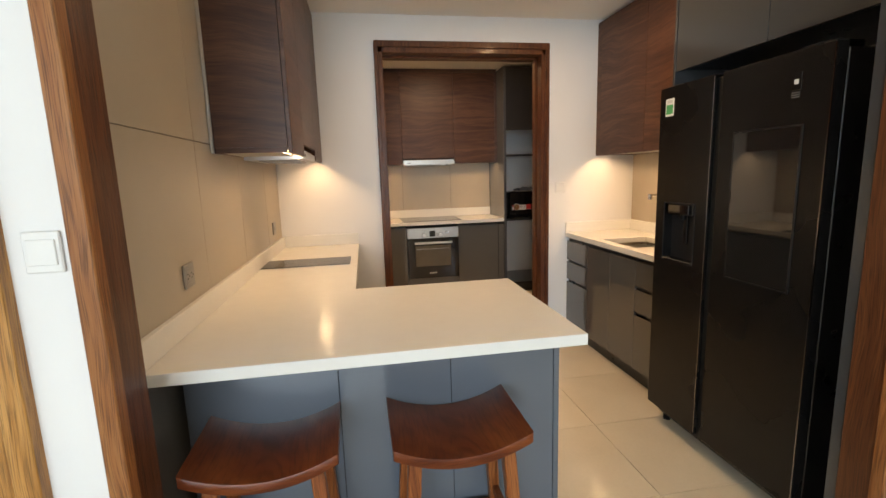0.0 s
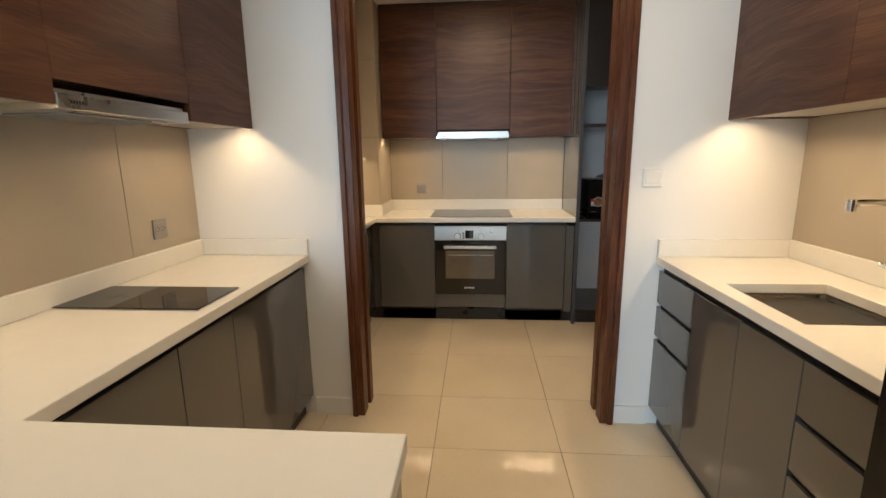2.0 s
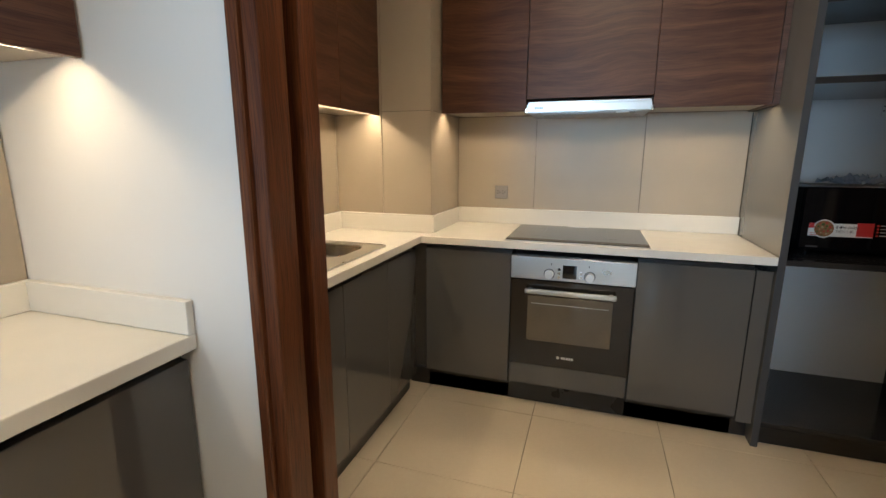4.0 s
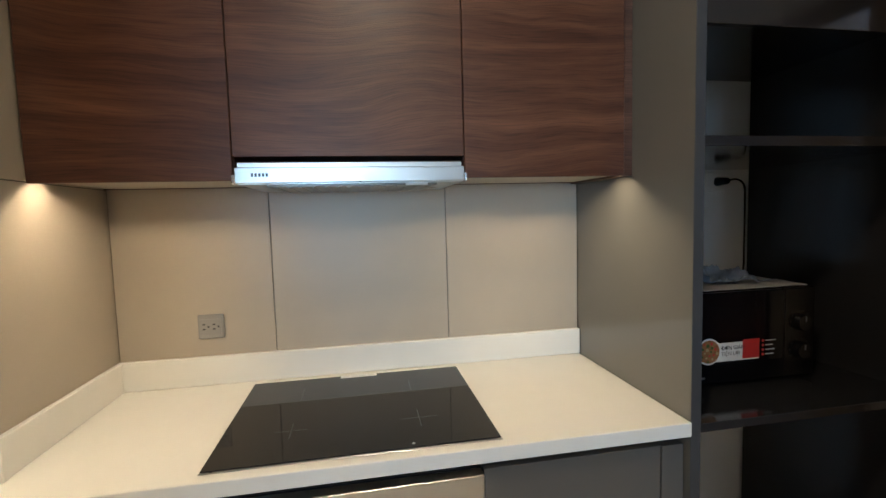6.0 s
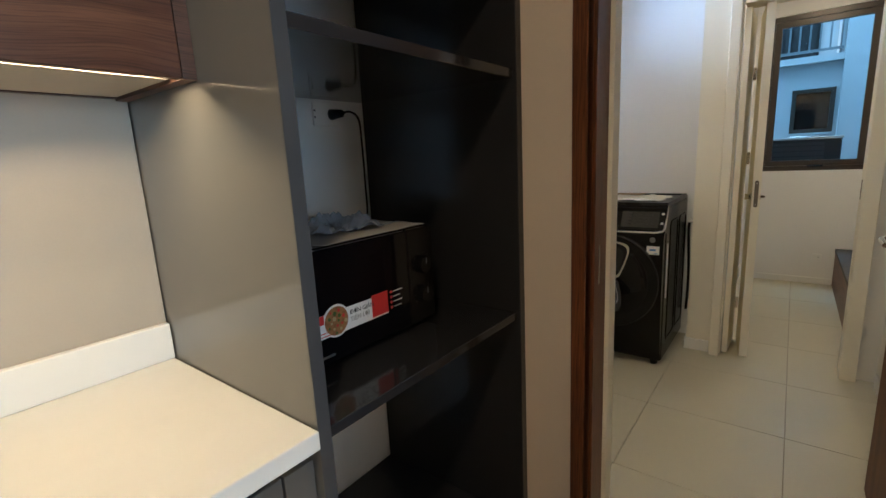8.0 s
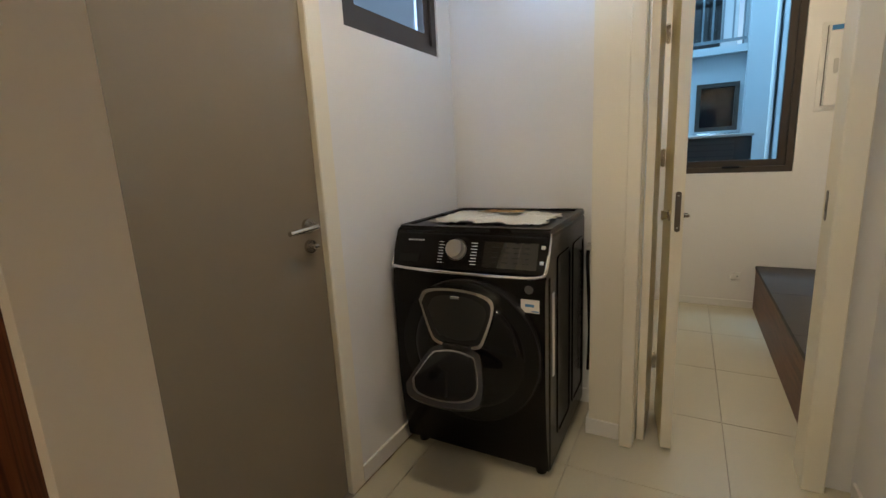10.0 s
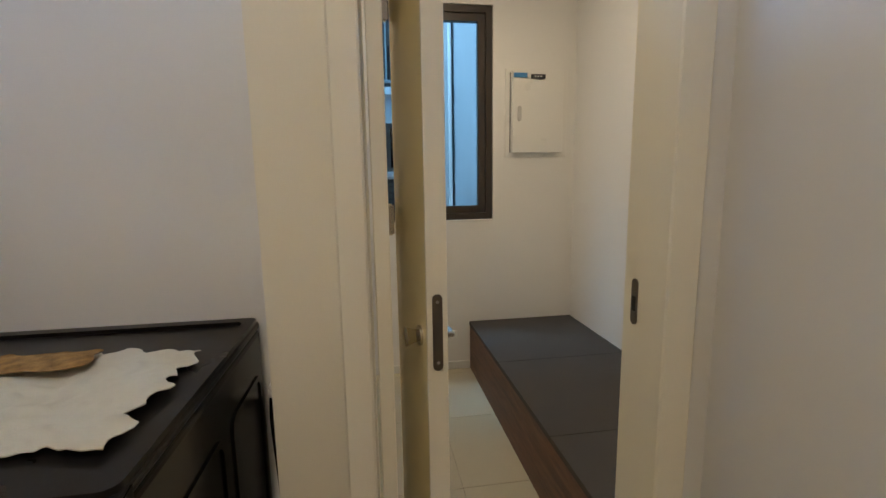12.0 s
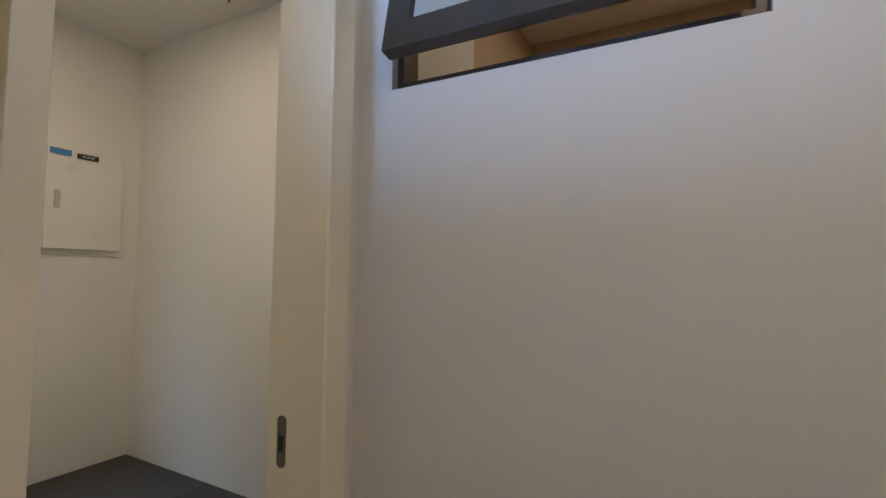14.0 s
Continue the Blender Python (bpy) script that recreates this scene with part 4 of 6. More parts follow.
f2 = thing("mixer_tap", (0.13, 5.54, 0.9065), "chrome mixer tap with a pull-out head beside the double sink", "tap")
part("base", rod((0.13, 5.54, 0.9065), (0.13, 5.54, 0.916), 0.036, 0.031, 28), CHROME, f2, "", True)
part("body", rod((0.13, 5.54, 0.915), (0.128, 5.537, 1.005), 0.029, 0.022, 28), CHROME, f2, "", True)
part("spout", tube(smooth_path([(0.128, 5.537, 0.99), (0.122, 5.530, 1.05), (0.118, 5.522, 1.11), (0.126, 5.515, 1.155), (0.15, 5.508, 1.176)], 6), 0.0165, 16), CHROME, f2, "", True)
part("spray_head", rod((0.143, 5.510, 1.172), (0.188, 5.498, 1.180), 0.018, 0.022, 22), CHROME, f2, "pull-out spray head", True)
part("nozzle", rod((0.188, 5.498, 1.180), (0.190, 5.4975, 1.1803), 0.018, sides=22), PLASTIC_B, f2, "dark nozzle", True)
part("lever_hub", rod((0.13, 5.545, 0.962), (0.162, 5.592, 0.985), 0.021, 0.019, 22), CHROME, f2, "", True)
lever = prism([(-0.011, -0.004), (0.011, -0.004), (0.009, 0.004), (-0.009, 0.004)], "y", 0.0, 0.125)
lever.transform(Matrix.Translation((0.16, 5.588, 0.988)) @ Matrix.Rotation(radians(-33), 4, "Z") @ Matrix.Rotation(radians(7), 4, "X"))
part("lever", lever, CHROME, f2, "flat chrome lever")
f2.location.y -= 0.03

f1 = thing("wall_tap", (2.85, 4.14, 0.9), "chrome kitchen tap with a straight level spout", "tap")
part("base", rod((2.85, 4.14, 0.90), (2.85, 4.14, 0.935), 0.026, 0.023, 24), CHROME, f1, "", True)
part("riser", rod((2.85, 4.14, 0.93), (2.85, 4.14, 1.235), 0.0125), CHROME, f1, "", True)
part("spout", tube([(2.85, 4.14, 1.225), (2.75, 4.14, 1.225), (2.645, 4.14, 1.225)], 0.0115, 14), CHROME, f1, "", True)
part("nozzle", rod((2.645, 4.14, 1.236), (2.645, 4.14, 1.198), 0.0145), CHROME, f1, "", True)
part("lever", tube([(2.85, 4.165, 0.99), (2.85, 4.2, 0.995), (2.85, 4.24, 1.0)], 0.007), CHROME, f1, "", True)


# ---- sockets and switches ----
def plate(name, axis, face, u, z, out, label, material, size=0.088, kind="socket", high=None):
    h = (high or size) / 2
    w = size / 2
    def at(du, dz, d0, d1, bw, bh, bevel=0.0):
        lo, hi = sorted((face + out * d0, face + out * d1))
        return box(lo, u + du - bw, z + dz - bh, hi, u + du + bw, z + dz + bh, bevel) if axis == "x" else box(u + du - bw, lo, z + dz - bh, u + du + bw, hi, z + dz + bh, bevel)
    t = thing(name, (face, u, z) if axis == "x" else (u, face, z), label, "socket" if kind == "socket" else "switch")
    part("plate", at(0, 0, 0.0005, 0.009, w, h, 0.003), material, t)
    if kind == "socket":
        part("insert", at(0, 0, 0.008, 0.0105, w * 0.78, h * 0.62, 0.001), material, t)
        for s in (-1, 1):
            for dz in (-0.008, 0.008):
                part("slot", at(s * w * 0.38 - 0.006, dz, 0.0102, 0.0108, 0.0042, 0.0018), BLACK, t)
            part("pin_hole", at(s * w * 0.38 + 0.008, 0, 0.0102, 0.0108, 0.0028, 0.0028), BLACK, t)
    else:
        part("rocker", at(0, 0, 0.008, 0.013, w * 0.76, h * 0.62, 0.0015), material, t)
    return t


plate("wall_socket", "x", 0.0, 2.93, 1.086, 1, "grey double socket plate on the taupe wall tiles", PLASTIC_G)
plate("wall_socket", "x", 0.0, 4.522, 1.082, 1, "grey double socket plate on the taupe wall tiles", PLASTIC_G)
plate("wall_socket", "y", 6.7975, 0.912, 1.097, -1, "grey double socket plate on the taupe wall tiles", PLASTIC_G, 0.082)
plate("light_switch", "y", 4.82, 2.268, 1.281, -1, "white light switch on the white wall", PLASTIC_W, 0.092, "switch", 0.088)
plate("light_switch", "y", 2.235, 0.0, 1.285, -1, "white light switch on the white wall strip", PLASTIC_W, 0.07, "switch", 0.086)


# ---- refrigerator ----
fr = thing("refrigerator", (2.5, 2.9, 0), "black steel side-by-side refrigerator with dispenser and dark screen", "refrigerator")
part("body", box(2.215, 2.475, 0.035, 2.895, 3.345, 1.795, 0.006), FRIDGE_SIDE, fr)
FD0, FD1, FZ0, FZ1 = 3.06, 3.288, 0.94, 1.242
far = part("freezer_door", ring_prism([(2.99, 0.10), (3.355, 0.10), (3.355, 1.813), (2.99, 1.813)], [(FD0, FZ0), (FD1, FZ0), (FD1, FZ1), (FD0, FZ1)], "x", 2.152, 2.205), FRIDGE, fr, "black steel door with a water dispenser")
near = part("fridge_door", box(2.152, 2.463, 0.10, 2.205, 2.945, 1.813, 0.005), FRIDGE, fr, "black steel door with a dark glass screen")
part("handle_recess", box(2.172, 2.945, 0.10, 2.205, 2.99, 1.80), BLACK, fr)
part("door_edge", box(2.1505, 2.986, 0.11, 2.156, 2.9905, 1.805), DARK_CHROME, far)
part("door_edge", box(2.1505, 2.462, 0.11, 2.156, 2.4665, 1.805), DARK_CHROME, near)
disp = part("dispenser", box(2.200, FD0 - 0.004, FZ0 - 0.004, 2.2095, FD1 + 0.004, FZ1 + 0.004, 0.001), PLASTIC_M, far, "recessed black water dispenser")
part("dispenser_frame", ring_prism([(FD0, FZ0), (FD1, FZ0), (FD1, FZ1), (FD0, FZ1)], [(FD0 + 0.008, FZ0 + 0.008), (FD1 - 0.004, FZ0 + 0.008), (FD1 - 0.004, FZ1 - 0.006), (FD0 + 0.008, FZ1 - 0.006)], "x", 2.1490, 2.152), PLASTIC_M, disp)
part("dispenser_head", box(2.160, FD0 + 0.03, FZ1 - 0.065, 2.201, FD1 - 0.02, FZ1 - 0.004, 0.004), PLASTIC_B, disp)
part("dispenser_spout", rod((2.178, (FD0 + FD1) / 2, FZ1 - 0.085), (2.178, (FD0 + FD1) / 2, FZ1 - 0.064), 0.012, 0.015, 18), PLASTIC_B, disp, "", True)
part("dispenser_panel", box(2.149, FD0 + 0.045, FZ1 - 0.055, 2.1605, FD1 - 0.035, FZ1 - 0.012, 0.002), SCREEN, disp)
part("dispenser_lever", box(2.190, (FD0 + FD1) / 2 - 0.014, FZ0 + 0.09, 2.2005, (FD0 + FD1) / 2 + 0.014, FZ1 - 0.066, 0.003), PLASTIC_B, disp)
part("dispenser_tray", box(2.146, FD0 + 0.01, FZ0 + 0.0005, 2.200, FD1 - 0.01, FZ0 + 0.012, 0.002), PLASTIC_B, disp)
scr = part("screen", box(2.1485, 2.558, 0.937, 2.1525, 2.854, 1.548, 0.001), SCREEN, near, "dark glass screen")
part("screen_bezel", ring_prism([(2.552, 0.931), (2.860, 0.931), (2.860, 1.554), (2.552, 1.554)], [(2.5575, 0.9365), (2.8545, 0.9365), (2.8545, 1.5485), (2.5575, 1.5485)], "x", 2.1475, 2.1525), FRIDGE_SIDE, scr)
part("energy_label", box(2.1505, 3.250, 1.672, 2.1522, 3.312, 1.757), PAPER, far, "small white and green energy label")
part("label_print", box(2.1500, 3.256, 1.682, 2.1506, 3.306, 1.728), GREEN, far)
part("label_print", box(2.1500, 3.262, 1.735, 2.1506, 3.300, 1.750), PALE, far)
part("sensor", box(2.150, 2.575, 1.675, 2.1525, 2.612, 1.735, 0.001), SCREEN, near)
part("sensor_mark", box(2.1493, 2.585, 1.695, 2.1502, 2.602, 1.712), PALE, near)
for k in range(3):
    part("sensor_mark", box(2.1505, 2.578, 1.665 - k * 0.008, 2.1522, 2.610, 1.667 - k * 0.008), PLASTIC_G, near)
for y in (2.55, 3.27):
    part("hinge_cover", box(2.17, y - 0.06, 1.796, 2.30, y + 0.06, 1.822, 0.006), PLASTIC_B, fr)
for y in (2.52, 3.30):
    part("foot", rod((2.24, y, 0.0), (2.24, y, 0.05), 0.02, sides=14), PLASTIC_B, fr)
part("kick_grille", box(2.225, 2.48, 0.03, 2.24, 3.34, 0.095), PLASTIC_B, fr)


fr.location += Vector((0.035, 0.058, 0.0))


# ---- stools ----
def stool(x, y, turn):
    t = thing("bar_stool", (0, 0, 0), "reddish brown wooden bar stool with a curved saddle seat", "stool", "stools at the peninsula")
    n = 18
    w, d, th = 0.415, 0.325, 0.034
    def zc(u):
        return 0.588 + 0.052 * (2 * u / w) ** 2
    xs = [-w / 2 + w * k / n for k in range(n + 1)]
    top = [(u, zc(u) + th / 2) for u in xs]
    low = [(u, zc(u) - th / 2) for u in reversed(xs)]
    bm = prism(top + low, "y", -d / 2, d / 2)
    ed = [e for e in bm.edges if abs(e.verts[0].co.y - e.verts[1].co.y) < 1e-6]
    bmesh.ops.bevel(bm, geom=ed, offset=0.005, segments=2, profile=0.5, affect="EDGES")
    part("seat", bm, STOOL, t, "saddle seat with visible grain", True)
    def leg(sx, sy):
        a, b = Vector((sx * 0.142, sy * 0.108, 0.60)), Vector((sx * 0.185, sy * 0.145, 0.0))
        bm = bmesh.new()
        va = [bm.verts.new(a + Vector((i * 0.020, j * 0.020, 0))) for i, j in ((-1, -1), (1, -1), (1, 1), (-1, 1))]
        vb = [bm.verts.new(b + Vector((i * 0.017, j * 0.017, 0))) for i, j in ((-1, -1), (1, -1), (1, 1), (-1, 1))]
        for k in range(4):
            bm.faces.new((va[k], va[(k + 1) % 4], vb[(k + 1) % 4], vb[k]))
        bm.faces.new(va[::-1])
        bm.faces.new(vb)
        bmesh.ops.recalc_face_normals(bm, faces=bm.faces[:])
        bmesh.ops.bevel(bm, geom=[e for e in bm.edges], offset=0.003, segments=1, affect="EDGES")
        return bm
    for sx in (-1, 1):
        for sy in (-1, 1):
            part("leg", leg(sx, sy), STOOL_LEG, t)
    for s in (-1, 1):
        part("stretcher", box(-0.165, s * 0.132 - 0.011, 0.19, 0.165, s * 0.132 + 0.011, 0.222, 0.003), STOOL_LEG, t)
        part("stretcher", box(s * 0.168 - 0.011, -0.125, 0.26, s * 0.168 + 0.011, 0.125, 0.292, 0.003), STOOL_LEG, t)
        part("apron", box(s * 0.142 - 0.01, -0.09, 0.545, s * 0.142 + 0.01, 0.09, 0.595, 0.003), STOOL_LEG, t)
    t.matrix_basis = pose(x, y, 0, 0, 0, turn)
    return t


st = stool(0.317, 2.55, 1.8)
copy_thing(st, pose(0.887, 2.537, 0, 0, 0, 0.6))


# ---- tall shelf unit with the microwave ----
tu = thing("tall_shelf_unit", (2.62, 6.5, 0), "tall dark grey open shelf unit with a closed top cupboard", "shelf unit")
panel = part("side_panel", box(2.232, 6.185, 0.0, 2.260, 6.825, 2.585), SIDE_GLOSS, tu, "glossy grey side panel")
part("edge_band", box(2.2318, 6.182, 0.0, 2.2602, 6.1848, 2.585, 0.0005), EDGE_GREY, panel, "matt slate grey edge band")
part("side_panel", box(3.012, 6.175, 0.0, 3.043, 6.825, 2.585, 0.0015), SHELF_GREY, tu)
part("shelf", box(2.261, 6.188, 1.600, 3.011, 6.825, 1.626, 0.0015), SHELF_GREY, tu)
part("shelf", box(2.261, 6.186, 0.864, 3.011, 6.825, 0.888, 0.0015), SHELF_GREY, tu)
part("shelf", box(2.261, 6.19, 0.10, 3.011, 6.825, 0.125, 0.0015), SHELF_GREY, tu)
part("top_box", box(2.261, 6.206, 1.955, 3.011, 6.82, 2.57), SHELF_GREY, tu)
part("top_door", box(2.262, 6.184, 1.895, 3.010, 6.205, 2.583, 0.0015), SHELF_GREY, tu)
part("plinth", box(2.261, 6.23, 0.0, 3.011, 6.25, 0.099), PLINTH, tu)

mw = thing("microwave_oven", (2.6, 6.55, 0.888), "black microwave oven with a food sticker on its door", "microwave")
X0, X1, Y0, Y1, Z0, Z1 = 2.362, 2.835, 6.378, 6.74, 0.902, 1.188
part("case", box(X0, Y0 + 0.02, Z0, X1, Y1, Z1, 0.004), PLASTIC_B, mw)
md = part("door", box(X0, Y0, Z0 + 0.002, X1 - 0.115, Y0 + 0.019, Z1 - 0.002, 0.003), DOOR_GLASS, mw, "black glass door")
part("door_window", box(X0 + 0.045, Y0 - 0.0012, Z0 + 0.05, X1 - 0.165, Y0 + 0.001, Z1 - 0.045), DOOR_GLASS, md)
mc = part("control_panel", box(X1 - 0.113, Y0, Z0 + 0.002, X1, Y0 + 0.019, Z1 - 0.002, 0.003), PLASTIC_B, mw)
for z in (Z0 + 0.085, Z0 + 0.175):
    kb = part("knob", rod((X1 - 0.056, Y0 - 0.02, z), (X1 - 0.056, Y0 + 0.001, z), 0.024, 0.027, 24), PLASTIC_B, mc, "round black knob", True)
    part("knob_mark", box(X1 - 0.058, Y0 - 0.0215, z + 0.004, X1 - 0.054, Y0 - 0.0198, z + 0.02), PLASTIC_D, kb)
    for k in range(8):
        a = radians(-120 + k * 34)
        part("dial_mark", box(X1 - 0.056 + 0.036 * math.sin(a) - 0.002, Y0 - 0.0008, z + 0.036 * math.cos(a) - 0.002, X1 - 0.056 + 0.036 * math.sin(a) + 0.002, Y0 + 0.0008, z + 0.036 * math.cos(a) + 0.002), WASHER_TRIM, mc)
for x in (X0 + 0.05, X1 - 0.05):
    for y in (Y0 + 0.05, Y1 - 0.05):
        part("foot", rod((x, y, 0.888), (x, y, Z0 + 0.003), 0.013, sides=14), PLASTIC_B, mw)
part("badge_bar", box(X0 + 0.03, Y0 - 0.0012, Z0 + 0.019, X0 + 0.075, Y0 + 0.001, Z0 + 0.0245), PLASTIC_D, md)
sk = part("sticker", box(2.392, Y0 - 0.002, 0.972, 2.628, Y0 - 0.0004, 1.030), PAPER, md, "white and red food sticker")
part("sticker_red", box(2.568, Y0 - 0.0026, 0.976, 2.628, Y0 - 0.0018, 1.036), RED, sk)
part("sticker_red", box(2.392, Y0 - 0.0026, 1.008, 2.412, Y0 - 0.0018, 1.030), RED, sk)
part("sticker_disc", rod((2.449, Y0 - 0.0024, 1.006), (2.449, Y0 - 0.0006, 1.006), 0.041, sides=36), PAPER, sk)
part("food_picture", rod((2.449, Y0 - 0.0032, 1.006), (2.449, Y0 - 0.0022, 1.006), 0.036, sides=36), ORANGE, sk, "round picture of a salad bowl")
rng = random.Random(8)
for k in range(16):
    a, d = k * 2.4, 0.031 * math.sqrt((k + 0.5) / 16)
    x, z, w = 2.449 + d * math.cos(a), 1.006 + d * math.sin(a), rng.uniform(0.003, 0.006)
    part("food_piece", rod((x, Y0 - 0.0036, z), (x, Y0 - 0.003, z), w, sides=7), (LEAF_PRINT, PALE_PRINT, RED)[k % 3], sk)
FACE_Y = Matrix.Rotation(radians(90), 4, "X")
part("words", text_bm("ĐƠN GIẢN", 0.0165, Matrix.Translation((2.492, Y0 - 0.0024, 1.008)) @ FACE_Y), INK, sk)
part("words", text_bm("TIỆN LỢI", 0.0165, Matrix.Translation((2.492, Y0 - 0.0024, 0.990)) @ FACE_Y), PLASTIC_G, sk)
for k in range(4):
    part("sticker_dot", rod((2.642, Y0 - 0.002, 1.027 - k * 0.0145), (2.642, Y0 - 0.0005, 1.027 - k * 0.0145), 0.0045, sides=14), RED, sk)
    part("sticker_line", box(2.651, Y0 - 0.0018, 1.0255 - k * 0.0145, 2.651 + (0.038, 0.026, 0.034, 0.03)[k], Y0 - 0.0005, 1.0285 - k * 0.0145), PALE, sk)
for k in range(2):
    part("sticker_line", box(2.40, Y0 - 0.0024, 0.976 + k * 0.008, 2.43, Y0 - 0.0018, 0.9785 + k * 0.008), RED, sk)


def rumpled(x0, y0, x1, y1, z, nx, ny, seed, lift, ragged, thick=0.0012, fold=9.0):
    """A thin cloth lying flat with folds and an uneven edge."""
    noise.seed_set(seed)
    bm = bmesh.new()
    grid = []
    for i in range(nx + 1):
        row = []
        for j in range(ny + 1):
            u, v = i / nx, j / ny
            edge = min(u, 1 - u, v, 1 - v)
            px, py = x0 + (x1 - x0) * u, y0 + (y1 - y0) * v
            k = max(0.0, 1 - edge * 9)
            px += ragged * k * noise.noise((px * 25, py * 25, seed))
            py += ragged * k * noise.noise((px * 25, py * 25, seed + 7))
            h = lift * max(0.0, noise.noise((px * fold, py * fold, seed * 3.1)) + 0.25) + lift * 0.7 * abs(noise.noise((px * fold * 3, py * fold * 3, 2.0)))
            row.append(bm.verts.new((px, py, z + 0.001 + h * (0.4 + 0.6 * min(1, edge * 6 + k * 0.8)))))
        grid.append(row)
    for i in range(nx):
        for j in range(ny):
            bm.faces.new((grid[i][j], grid[i + 1][j], grid[i + 1][j + 1], grid[i][j + 1]))
    base = bm.faces[:]
    up = bmesh.ops.extrude_face_region(bm, geom=base)
    bmesh.ops.translate(bm, verts=[g for g in up["geom"] if isinstance(g, bmesh.types.BMVert)], vec=(0, 0, thick))
    bmesh.ops.recalc_face_normals(bm, faces=bm.faces[:])
    return bm


solid("folded_sheet", rumpled(2.445, 6.40, 2.825, 6.70, 1.188, 24, 20, 5, 0.004, 0.012), PALE_SHEET, "pale crumpled sheet lying on the microwave", "sheet", smooth=True)
solid("plastic_bag", rumpled(2.50, 6.46, 2.74, 6.66, 1.196, 44, 38, 11, 0.036, 0.045, 0.0008, 17.0), PLASTIC_BAG, "crumpled thin plastic bag lying on the microwave", "plastic bag", smooth=True)

for k, z in ((1, 1.552),):
    so = thing("wall_socket", (2.84, 6.832, z), "white wall socket with a black plug inside the shelf unit", "socket", "sockets in the shelf unit")
    part("plate", box(2.785, 6.822, z - 0.04, 2.900, 6.8318, z + 0.04, 0.002), PLASTIC_W, so)
    for dx in (-0.034,):
        for dz in (-0.011, 0.011):
            part("slot", box(2.825 + dx - 0.003, 6.8214, z + dz - 0.003, 2.825 + dx + 0.003, 6.8222, z + dz + 0.003), BLACK, so)
    pl = thing("power_plug", (2.865, 6.8, z), "black power plug with its cable", "plug", "power plugs")
    part("plug_body", rod((2.862, 6.8218, z), (2.868, 6.775, z), 0.019, 0.013, 18), PLASTIC_B, pl, "", True)
    end = [(2.868, 6.775, z), (2.89, 6.755, z + 0.004), (2.935, 6.765, z - 0.02), (2.955, 6.78, z - 0.10)] if k else [(2.868, 6.775, z), (2.90, 6.75, z + 0.01), (2.94, 6.77, z + 0.06), (2.96, 6.79, z + 0.16), (2.965, 6.8, z + 0.235)]
    if k:
        end += [(2.96, 6.785, z - 0.25), (2.955, 6.785, z - 0.38), (2.88, 6.76, z - 0.46), (2.80, 6.745, z - 0.5)]
    part("cable", tube(smooth_path(end, 6), 0.004, 8), PLASTIC_B, pl, "", True)


# ---- laundry ----
wm = thing("washing_machine", (5.09, 6.41, 0), "dark graphite front-loading washing machine with its small door flap open", "washing machine")
WX0, WX1, WY0, WY1 = 4.745, 5.412, 6.10, 6.783
part("body", box(WX0, WY0, 0.035, WX1, WY1, 1.03, 0.014, 3), WASHER, wm)
part("top", box(WX0 + 0.02, WY0 + 0.002, 1.026, WX1 + 0.002, WY1 - 0.002, 1.046, 0.006, 2), WASHER_TOP, wm, "dark top panel")
part("top_rim", ring_prism(rounded(WX0 + 0.022, WY0 + 0.004, WX1, WY1 - 0.004, 0.02), rounded(WX0 + 0.055, WY0 + 0.03, WX1 - 0.03, WY1 - 0.03, 0.015), "z", 1.045, 1.055), WASHER_TOP, wm, "", True)
con = part("console", prism([(WX0 + 0.05, 1.042), (WX0 + 0.018, 1.036), (WX0 - 0.048, 0.893), (WX0 - 0.04, 0.876), (WX0 + 0.05, 0.870)], "y", WY0, WY1), WASHER, wm, "sloping control console")
part("console_trim", tube(smooth_path([(WX0 + 0.012, WY1 - 0.002, 1.0), (WX0 - 0.040, WY1 - 0.002, 0.90), (WX0 - 0.050, WY1 - 0.02, 0.888), (WX0 - 0.056, WY1 - 0.15, 0.882), (WX0 - 0.058, (WY0 + WY1) / 2, 0.878), (WX0 - 0.056, WY0 + 0.10, 0.880), (WX0 - 0.050, WY0 + 0.03, 0.885), (WX0 - 0.040, WY0 + 0.004, 0.905), (WX0 + 0.012, WY0 + 0.002, 1.0), (WX0 + 0.03, WY0 + 0.006, 1.036)], 6), 0.007, 10), CHROME, con, "chrome trim line", True)
part("console_top_trim", tube([(WX0 + 0.030, WY0 + 0.006, 1.039), (WX0 + 0.030, WY1 - 0.006, 1.039)], 0.005, 8), DARK_CHROME, con, "", True)
# the console's face, as a frame of its own: down the slope and across
SL = Vector((-0.066, 0, -0.143)).normalized()
NO = Vector((-0.143, 0, 0.066)).normalized()
def on_console(y, s, h=0.0):
    return Vector((WX0 + 0.018, y, 1.036)) + SL * s + NO * h
def console_plate(name, y0, y1, s0, s1, h0, h1, material, label=""):
    y0, y1 = (6.098 + (y - 6.098) * 1.098 for y in (y0, y1))
    bm = bmesh.new()
    v = [bm.verts.new(on_console(y, s, h)) for h in (h0, h1) for y, s in ((y0, s0), (y1, s0), (y1, s1), (y0, s1))]
    for f in ((0, 1, 2, 3), (4, 7, 6, 5), (0, 4, 5, 1), (1, 5, 6, 2), (2, 6, 7, 3), (3, 7, 4, 0)):
        bm.faces.new([v[k] for k in f])
    bmesh.ops.recalc_face_normals(bm, faces=bm.faces[:])
    return part(name, bm, material, con, label)
dial = part("dial", rod(on_console(6.478, 0.078, 0.0), on_console(6.478, 0.078, 0.034), 0.040, 0.036, 36), STEEL, con, "round silver program dial", True)
